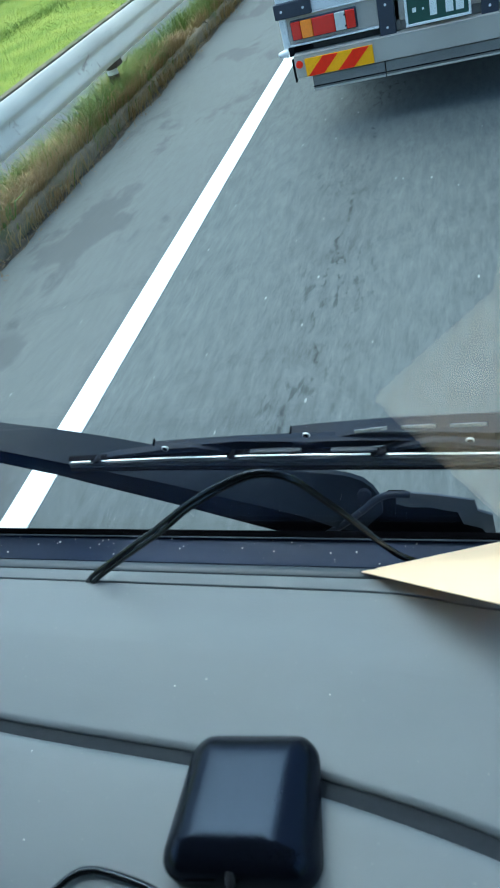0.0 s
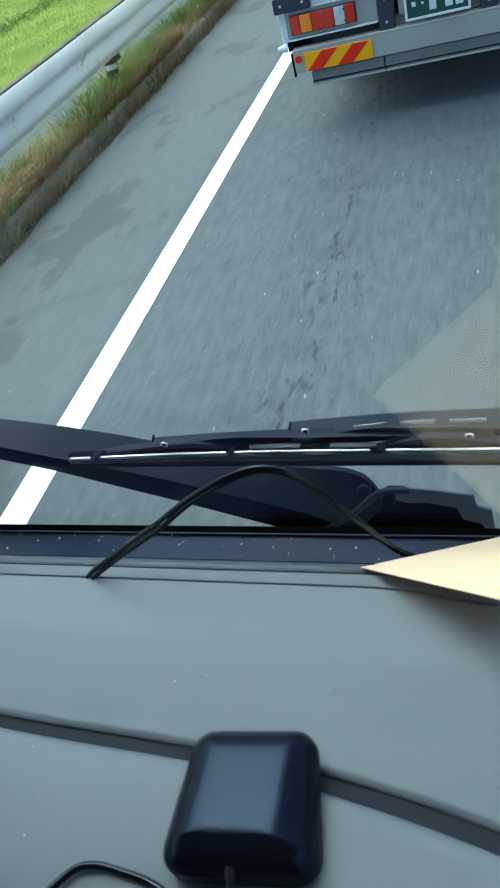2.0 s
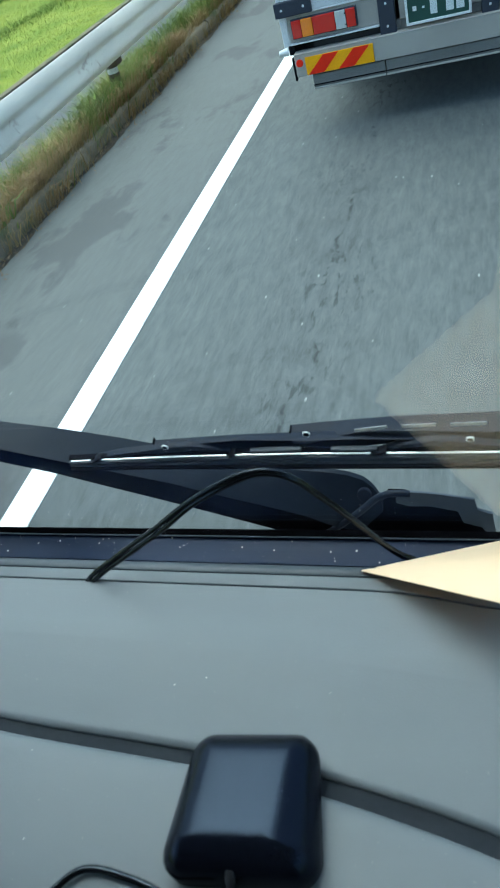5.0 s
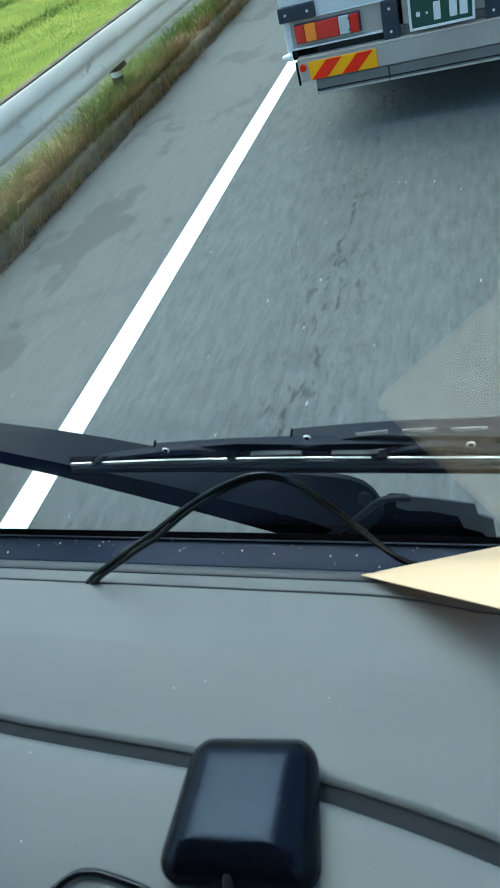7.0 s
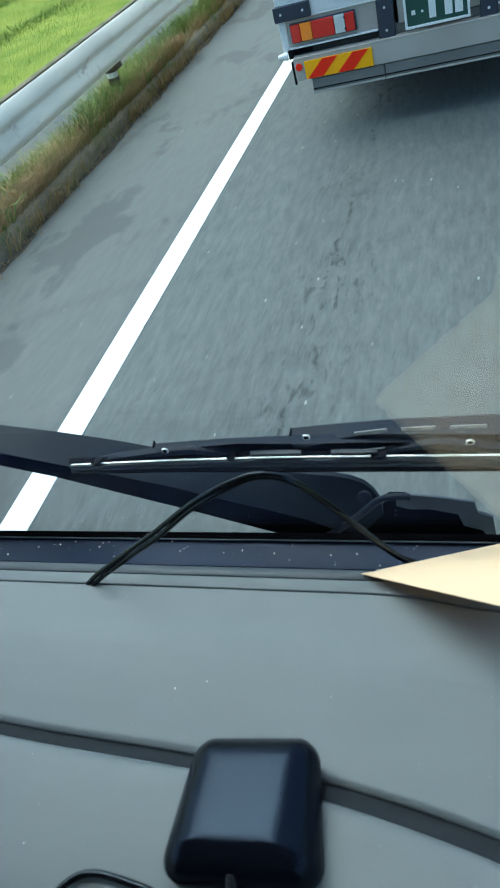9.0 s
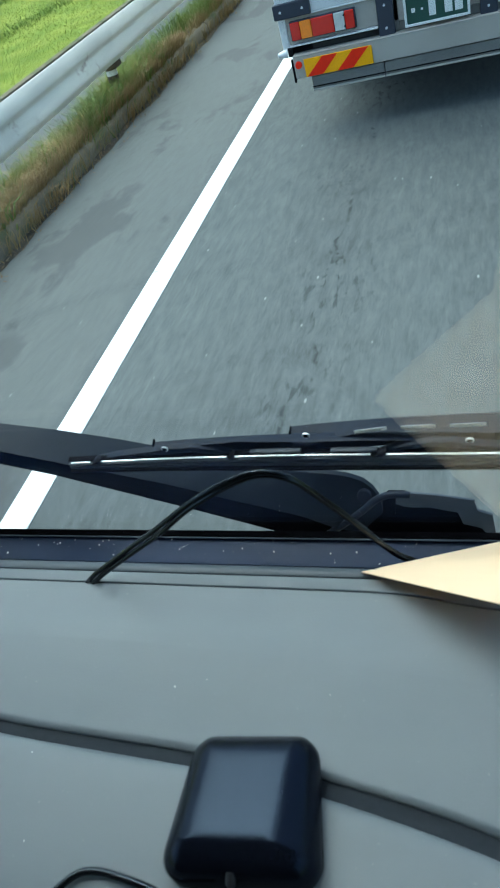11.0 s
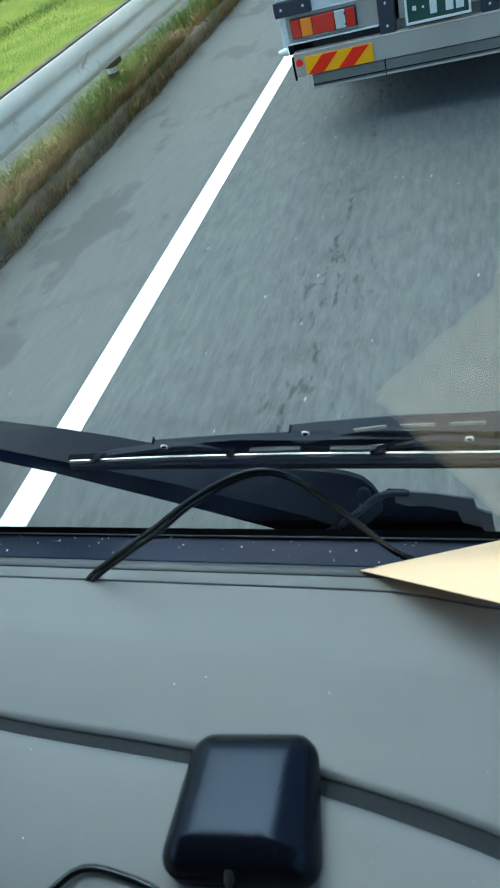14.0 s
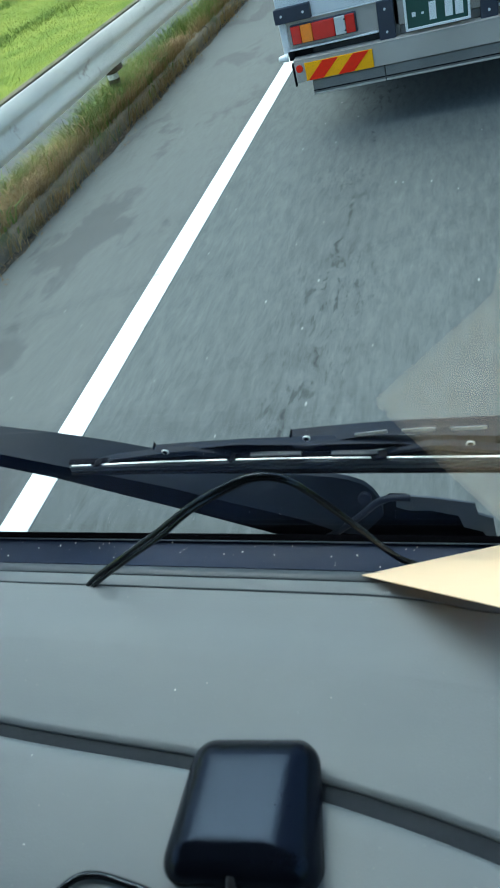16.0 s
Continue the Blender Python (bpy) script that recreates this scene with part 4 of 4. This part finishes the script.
def wiper_blade():
    blade = thing("windscreen_wiper", BLADE_ON @ Vector((-0.05, 0.13, 0.012)), "black wiper blade with bright metal strip and riveted yokes", "wiper")
    bpy.context.view_layer.update()
    far = 0.16

    def blade_prism(name, outline, near, deep, material, parent, label="", bevel=0.0012):
        return in_thing(part(name, prism(outline, near, deep, BLADE_ON, bevel), material, parent, label, smooth=True))

    ends = [(-0.3039, 0.1065), (-0.2238, 0.1087), (-0.1406, 0.1084), (-0.0038, 0.1038)]

    def rise(u):
        """Height of the metal strip up the glass."""
        for (a, p), (b, q) in zip(ends, ends[1:]):
            if u <= b:
                break
        return p + (q - p) * (u - a) / (b - a)

    first = ends[0][0]
    line = [first - 0.004 + (far - first) * k / 20 for k in range(21)]
    slim = lambda u: 0.62 + 0.38 * min(1.0, max(0.0, (u - first) / 0.16))
    band = lambda lo, hi, sub=line: [(u, rise(u) + lo * slim(u)) for u in sub] + [(u, rise(u) + hi * slim(u)) for u in reversed(sub)]
    blade_prism("rubber_lip", band(-0.0150, -0.0120), 0.005, 0.009, RUBBER, blade, "black rubber lip", 0.0004)
    blade_prism("rubber_blade", band(-0.0120, -0.0085), 0.007, 0.011, BLADE_GREY, blade, "grey-black rubber blade", 0.0006)
    blade_prism("rubber_groove", band(-0.0086, -0.0072), 0.010, 0.014, BLACK_GAP, blade, "", 0.0002)
    blade_prism("rubber_back", band(-0.0072, -0.0042), 0.0075, 0.012, BLADE_GREY, blade, "", 0.0006)
    blade_prism("rubber_groove", band(-0.0042, -0.0014), 0.010, 0.014, BLACK_GAP, blade, "", 0.0002)
    cuts = [u for u, v in [(-0.3039, 0.1065), (-0.2874, 0.1066), (-0.2781, 0.1069), (-0.1802, 0.1085), (-0.1739, 0.1090), (-0.0822, 0.1065), (-0.0721, 0.1060)]] + [far]
    for a, b in zip(cuts[::2], cuts[1::2]):
        sub = [a + (b - a) * k / 6 for k in range(7)]
        blade_prism("metal_strip", band(-0.0006, 0.0005, sub), 0.0075, 0.0083, STEEL, blade, "bright steel strip", 0.0)
    # Grey plates added where the road shows through gaps in the blade.
    for a, b in ((-0.1628, -0.1275), (-0.1076, -0.0777)):
        sub = [a + (b - a) * k / 4 for k in range(5)]
        blade_prism("gap_plate", band(0.0007, 0.0026, sub), 0.0090, 0.0120, BLADE_GREY, blade, "grey plate standing in for a see-through gap", 0.0003)
    # claws that grip the rubber
    for a, b in zip(cuts[1:-1:2], cuts[2:-1:2]):
        blade_prism("claw", [(a, rise(a) - 0.0024), (b - 0.004, rise(b) - 0.0024), (b + 0.001, rise(b) + 0.0024), (a + 0.005, rise(a) + 0.0012)], 0.0065, 0.013, RUBBER, blade)
    small = ([(-0.2858, 0.1039), (-0.2628, 0.1092), (-0.2431, 0.1121), (-0.2245, 0.1149), (-0.2041, 0.1161), (-0.1887, 0.1122), (-0.1779, 0.1072), (-0.1781, 0.1027), (-0.1884, 0.1070), (-0.2059, 0.1117), (-0.2245, 0.1088), (-0.2467, 0.1092), (-0.2759, 0.1018)],
             [(-0.0795, 0.1014), (-0.0659, 0.1083), (-0.0443, 0.1131), (-0.0308, 0.1123), (-0.0145, 0.1074), (0.0018, 0.1046), (0.0211, 0.1009), (0.0212, 0.0976), (0.0018, 0.1006), (-0.0213, 0.1045), (-0.0447, 0.1092), (-0.0645, 0.1055)])
    for y in small:
        blade_prism("yoke", y, 0.011, 0.016, WIPER_PAINT, blade, "black riveted yoke", 0.0008)
    middle = [(-0.2410, 0.1058, 0.022), (-0.2097, 0.1078, 0.022), (-0.1749, 0.1093, 0.022), (-0.1341, 0.1096, 0.022), (-0.0883, 0.1087, 0.022), (-0.0454, 0.1052, 0.022), (-0.0104, 0.1049, 0.022), (-0.0064, 0.1069, 0.018), (-0.0069, 0.1035, 0.014), (-0.0147, 0.1007, 0.014), (-0.0248, 0.1012, 0.014), (-0.0348, 0.1058, 0.014), (-0.0516, 0.1108, 0.014), (-0.0869, 0.1136, 0.014), (-0.1224, 0.1137, 0.014), (-0.1709, 0.1174, 0.014), (-0.2010, 0.1148, 0.014), (-0.2136, 0.1102, 0.014), (-0.2263, 0.1040, 0.014), (-0.2351, 0.1045, 0.014), (-0.2369, 0.1115, 0.014)]
    in_thing(part("yoke", slab(middle, 0.002, BLADE_ON), WIPER_PAINT, blade, smooth=True))
    # Dark plate stands in for the shaded lower side of the yoke.
    web = [(-0.2151, 0.0997), (-0.1841, 0.1070), (-0.1394, 0.1049), (-0.0893, 0.1033), (-0.0600, 0.1021), (-0.0517, 0.0961), (-0.0911, 0.0927), (-0.1148, 0.0911), (-0.1237, 0.0871), (-0.1391, 0.0872), (-0.1475, 0.0899), (-0.1810, 0.0909), (-0.2106, 0.0940)]
    blade_prism("yoke_dark_plate", web, 0.022, 0.025, RUBBER, blade, "dark plate for the shaded side of the yoke", 0.0008)
    # Added dark plate hides the road between the spine and small yoke.
    end_fill = [(-0.0550, 0.1001), (-0.0320, 0.0992), (-0.0035, 0.0967), (0.0220, 0.0976), (0.0226, 0.0714), (-0.0040, 0.0742), (-0.0262, 0.0789), (-0.0477, 0.0830)]
    blade_prism("yoke_dark_plate", end_fill, 0.027, 0.029, RUBBER, blade, "", 0.0008)
    spine = [(-0.1393, 0.1047, 0.030), (-0.1200, 0.1068, 0.030), (-0.0965, 0.1086, 0.030), (-0.0665, 0.1104, 0.030), (-0.0031, 0.1107, 0.030), (0.0345, 0.1090, 0.030), (0.0336, 0.1118, 0.018), (-0.0034, 0.1106, 0.018), (-0.0309, 0.1131, 0.018), (-0.0581, 0.1162, 0.018), (-0.0867, 0.1161, 0.018), (-0.1003, 0.1130, 0.018), (-0.1128, 0.1075, 0.018), (-0.1254, 0.1033, 0.018), (-0.1350, 0.1045, 0.018), (-0.1382, 0.1063, 0.022)]
    in_thing(part("spine", slab(spine, 0.003, BLADE_ON), WIPER_PAINT, blade, "black main yoke with slots", smooth=True))
    # Pale grey bars along the slots of the spine.
    slots = [(-0.0902, 0.1217), (-0.0694, 0.1248), (-0.0607, 0.1248), (-0.0402, 0.1253), (-0.0316, 0.1247), (-0.0105, 0.1250), (-0.0009, 0.1243), (0.0177, 0.1235)]
    for (a, p), (b, q) in zip(slots[::2], slots[1::2]):
        blade_prism("slot_edge", [(a, p - 0.0017), (b, q - 0.0017), (b, q + 0.0017), (a, p + 0.0017)], 0.0150, 0.0154, SLOT, blade, "pale slot edge", 0)
    for u, v in [(-0.2231, 0.1176), (-0.1197, 0.1277), (-0.0207, 0.1156)]:
        ring = cylinder(bmesh.new(), BLADE_ON @ Vector((u, v, 0.0106)), BLADE_ON @ Vector((u, v, 0.0098)), 0.0025, 0.0025)
        ob = in_thing(part("rivet", ring, PLATE_WHITE, blade, "pale ring rivet", smooth=True))
        core = cylinder(bmesh.new(), BLADE_ON @ Vector((u, v, 0.0104)), BLADE_ON @ Vector((u, v, 0.0095)), 0.0018)
        part("rivet_core", core, BLACK_GAP, ob)
    for u, v in [(-0.2312, 0.1214), (-0.1301, 0.1299)]:
        blade_prism("tab", [(u - 0.0012, v - 0.0024), (u + 0.0002, v - 0.0024), (u + 0.0005, v + 0.0006), (u, v + 0.0008)], 0.0115, 0.016, BLACK_GAP, blade, "", 0)
    blade_prism("arm", [(0.05, 0.150), (0.16, 0.152), (0.62, 0.04), (0.60, 0.0)], 0.031, 0.038, WIPER_PAINT, blade)


wiper_blade()


def cowl():
    c = thing("cowl_panel", ON_GLASS @ Vector((-0.05, -0.06, 0.05)), "dark grey plastic cowl below the windscreen with a stepped edge", "cowl", kind="structure")
    bpy.context.view_layer.update()
    step = [(-0.0874, -0.0315), (-0.0751, -0.0218), (-0.0549, -0.0260), (-0.0257, -0.0351), (-0.0248, -0.0531), (-0.0126, -0.0602), (-0.0106, -0.1004), (-0.0176, -0.1005), (-0.0212, -0.0849), (-0.0366, -0.0774), (-0.0393, -0.0551), (-0.0618, -0.0458), (-0.0782, -0.0468), (-0.0886, -0.0405)]
    on_glass_prism("stepped_cover", step, 0.050, 0.052, COVER, c, "grey stepped plastic cover", 0.0006)
    # Flat black plate paints the shade of the recess under the cover.
    shade_plate = [(-0.1180, -0.0760), (-0.1016, -0.0440), (-0.0938, -0.0290), (-0.0800, -0.0300), (-0.0736, -0.0400), (-0.0386, -0.0422), (-0.0268, -0.0682), (-0.0178, -0.0895), (-0.0111, -0.1183), (-0.0072, -0.1349), (-0.0083, -0.1868), (-0.2663, -0.1880), (-0.2462, -0.1246), (-0.1978, -0.1093), (-0.1719, -0.1063), (-0.1499, -0.1059), (-0.1225, -0.1018)]
    on_glass_prism("recess", shade_plate, 0.056, 0.058, SEAL_AND_SHADE, c, "flat black plate standing in for shade under the cover")
    path = [(-0.1600, -0.0800), (-0.1458, -0.0667), (-0.1296, -0.0486), (-0.1134, -0.0285), (-0.1002, -0.0106), (-0.0890, -0.0022), (-0.0774, -0.0015), (-0.0722, -0.0025)]
    in_thing(part("washer_hose", tube([ON_GLASS @ Vector((u, v, 0.038)) for i, (u, v) in enumerate(path)], 0.0029, 10), WIPER_PAINT, c, "black washer hose", smooth=True))
    on_glass_prism("scuttle", [(CAB_LEFT, -0.14), (CAB_RIGHT, -0.14), (CAB_RIGHT, -0.30), (CAB_LEFT, -0.30)], 0.02, 0.035, BODY_BLUE, c, "", 0.004)


cowl()

# twin cable that arches over the demister channel
ARCH = [(-0.2775, 0.2598, 1.5760), (-0.2752, 0.2600, 1.5900), (-0.2404, 0.2635, 1.6156), (-0.2099, 0.2665, 1.6364), (-0.1845, 0.2695, 1.6546), (-0.1679, 0.2715, 1.6647), (-0.1528, 0.2735, 1.6716), (-0.1382, 0.2755, 1.6762),
        (-0.1258, 0.2770, 1.6750), (-0.1151, 0.2790, 1.6676), (-0.1044, 0.2830, 1.6497), (-0.0902, 0.2890, 1.6223), (-0.0791, 0.2970, 1.5940), (-0.0701, 0.3050, 1.5703), (-0.0605, 0.3120, 1.5542)]
cable = thing("cable", (-0.279, 0.263, DASH_TOP), "thin black twin cable arching over the dashboard edge", "cable")
bpy.context.view_layer.update()
in_thing(part("core", tube(ARCH, 0.0017, 10), CABLE, cable, smooth=True))
in_thing(part("core", tube([(x + 0.0012 + (0.002 if i < 4 else 0.0), y - 0.0008, z - 0.0022 + 0.0004 * math.sin(i)) for i, (x, y, z) in enumerate(ARCH)], 0.0017, 10), CABLE, cable, smooth=True))


def receiver():
    """A small satin black receiver with a broad sloping skirt."""
    rec = thing("gps_receiver", (-0.1235, 0.122, DASH_TOP), "satin black plastic receiver box with rounded edges and cable", "receiver")
    rec.matrix_world = pose(-0.1240, 0.1250, DASH_TOP - 0.0022, 0, 0, 6)
    bpy.context.view_layer.update()
    levels = [(0.0, 0.0352, 0.0335, 0.015), (0.004, 0.0370, 0.0346, 0.016), (0.011, 0.0366, 0.0343, 0.0155), (0.0158, 0.0342, 0.0328, 0.0135), (0.0196, 0.0312, 0.0303, 0.0110),
              (0.0224, 0.0281, 0.0275, 0.0085), (0.0243, 0.0250, 0.0248, 0.0055), (0.0255, 0.0224, 0.0226, 0.0035), (0.0261, 0.0204, 0.0212, 0.0022), (0.0264, 0.0186, 0.0200, 0.0018), (0.0265, 0.0150, 0.0160, 0.0015)]
    bm, rings = bmesh.new(), []
    for z, hx, hy, r in levels:
        r, ring = 0.8 * r, []
        for cx, cy, a0 in ((hx - r, hy - r, 0), (r - hx, hy - r, 90), (r - hx, r - hy, 180), (hx - r, r - hy, 270)):
            for k in range(9):
                a = radians(a0 + 11.25 * k)
                px, py = cx + r * math.cos(a), cy + r * math.sin(a)
                narrow = 1 - 0.03 * py / 0.03 - 0.12 * max(0.0, py / 0.03) * (1 - z / 0.0265)
                skew = 0.10 * z / 0.0265
                ring.append(bm.verts.new((px * narrow + skew * py, py, z)))
        rings.append(ring)
    for a, b in zip(rings, rings[1:]):
        for k in range(36):
            bm.faces.new((a[k], a[(k + 1) % 36], b[(k + 1) % 36], b[k]))
    bm.faces.new(rings[-1])
    bm.faces.new(rings[0])
    part("case", bm, BOX, rec, smooth=True)
    exit_bm = cylinder(bmesh.new(), (-0.0022, -0.0300, 0.0165), (-0.0028, -0.0350, 0.0125), 0.0027, 0.0023, bevel=0.0005)
    relief = part("strain_relief", exit_bm, COWL_DARK, rec, "small grey strain relief", smooth=True)
    part("lead_stub", tube([(-0.0025, -0.0325, 0.0145), (-0.0032, -0.0380, 0.0100), (-0.0044, -0.0450, 0.0050), (-0.0052, -0.0560, 0.0040), (-0.0050, -0.0800, 0.0042)], 0.0017, 10), COWL_DARK, relief, "grey lead", smooth=True)


receiver()
lead = thing("receiver_lead", (-0.196, 0.0888, DASH_TOP), "thin black lead curling on the dashboard", "cable")
bpy.context.view_layer.update()
in_thing(part("core", tube([(-0.235, 0.045, Z + 0.001), (-0.2190, 0.0690, Z + 0.001), (-0.2068, 0.0840, Z + 0.0012), (-0.1958, 0.0880, Z + 0.0012), (-0.1801, 0.0872, Z + 0.001), (-0.1640, 0.0848, Z + 0.001), (-0.150, 0.080, Z + 0.001), (-0.135, 0.078, Z + 0.002)], 0.0019, 10), CABLE, lead, smooth=True))


def card():
    """A stiff cream card that leans up from the glass edge, slightly bowed."""
    tip, front, rear = Vector((-0.0876, 0.2745, 1.5896)), Vector((-0.0062, 0.3469, 1.5332)), Vector((-0.0054, 0.2240, 1.6330))
    far = 0.006

    def place(u, v):
        s = 1.0 if u == 0 else 0.0
        a = tip.lerp(front, min(u, 1.0)) if u <= 1 else front + Vector((far * (u - 1), 0, 0.012 * (u - 1)))
        b = tip.lerp(rear, min(u, 1.0)) if u <= 1 else rear + Vector((far * (u - 1), -0.02 * (u - 1), 0.02 * (u - 1)))
        p = a.lerp(b, v)
        p.z += 0.004 * math.sin(math.pi * v) * min(u, 1.0)
        return p

    nu, nv, thick = 36, 10, 0.0007
    bm = bmesh.new()
    rows = [[bm.verts.new(place(0.004 + 1.996 * i / nu, j / nv)) for j in range(nv + 1)] for i in range(nu + 1)]
    back = [[bm.verts.new(v.co - Vector((0, 0, thick))) for v in r] for r in rows]
    for g in (rows, back):
        for i in range(nu):
            for j in range(nv):
                bm.faces.new((g[i][j], g[i + 1][j], g[i + 1][j + 1], g[i][j + 1]))
    rim = [(i, 0) for i in range(nu)] + [(nu, j) for j in range(nv)] + [(i, nv) for i in range(nu, 0, -1)] + [(0, j) for j in range(nv, 0, -1)]
    for (a, b), (c, d) in zip(rim, rim[1:] + rim[:1]):
        bm.faces.new((rows[a][b], rows[c][d], back[c][d], back[a][b]))
    ob = part("card", bm, CARD, None, smooth=True)
    tagged(ob, "stiff cream-coloured card leaning on the dashboard by the windscreen", "card")


card()


def flakes():
    """White dust flakes on the channel and the dashboard."""
    bm = bmesh.new()
    r = random.Random(5)
    for _ in range(64):
        x, y = r.uniform(-0.43, -0.06), r.uniform(0.322, 0.349)
        z = Z - 0.0655 + max(0.0, y - 0.335) * 0.265
        s = 0.0002 + 0.0006 * r.random() ** 2.5
        bmesh.ops.create_icosphere(bm, subdivisions=1, radius=s, matrix=Matrix.Translation((x, y, z + s * 0.5)) @ Matrix.Diagonal((1, 1.3, 0.6, 1)))
    for _ in range(9):
        x, y = r.uniform(-0.30, 0.0), r.uniform(0.09, 0.25)
        s = r.uniform(0.0002, 0.0004)
        bmesh.ops.create_icosphere(bm, subdivisions=1, radius=s, matrix=Matrix.Translation((x, y, Z + 0.0004)) @ Matrix.Diagonal((1, 1.6, 0.6, 1)))
    tagged(part("dust_flakes", bm, DUST), "white dust flakes lying in the demister channel", "dust", kind="stuff")


flakes()

# ---- kerb stones, last ----
kerb = thing("kerb", (-3.43, 0, 0), "mossy weathered concrete kerb stones along the road", "kerb", kind="structure")
stone_mesh = None
for i in range(22):
    if stone_mesh is None:
        stone = part("kerb_stone", kerb_section(), CONCRETE, kerb, smooth=True)
        stone_mesh = stone.data
    else:
        stone = new("kerb_stone", stone_mesh)
        stone.parent = kerb
    stone.matrix_basis = Matrix.Translation((0.004 * math.sin(i * 2.1), -4 + 2.0 * i, 0.004 * math.cos(i * 1.7)))
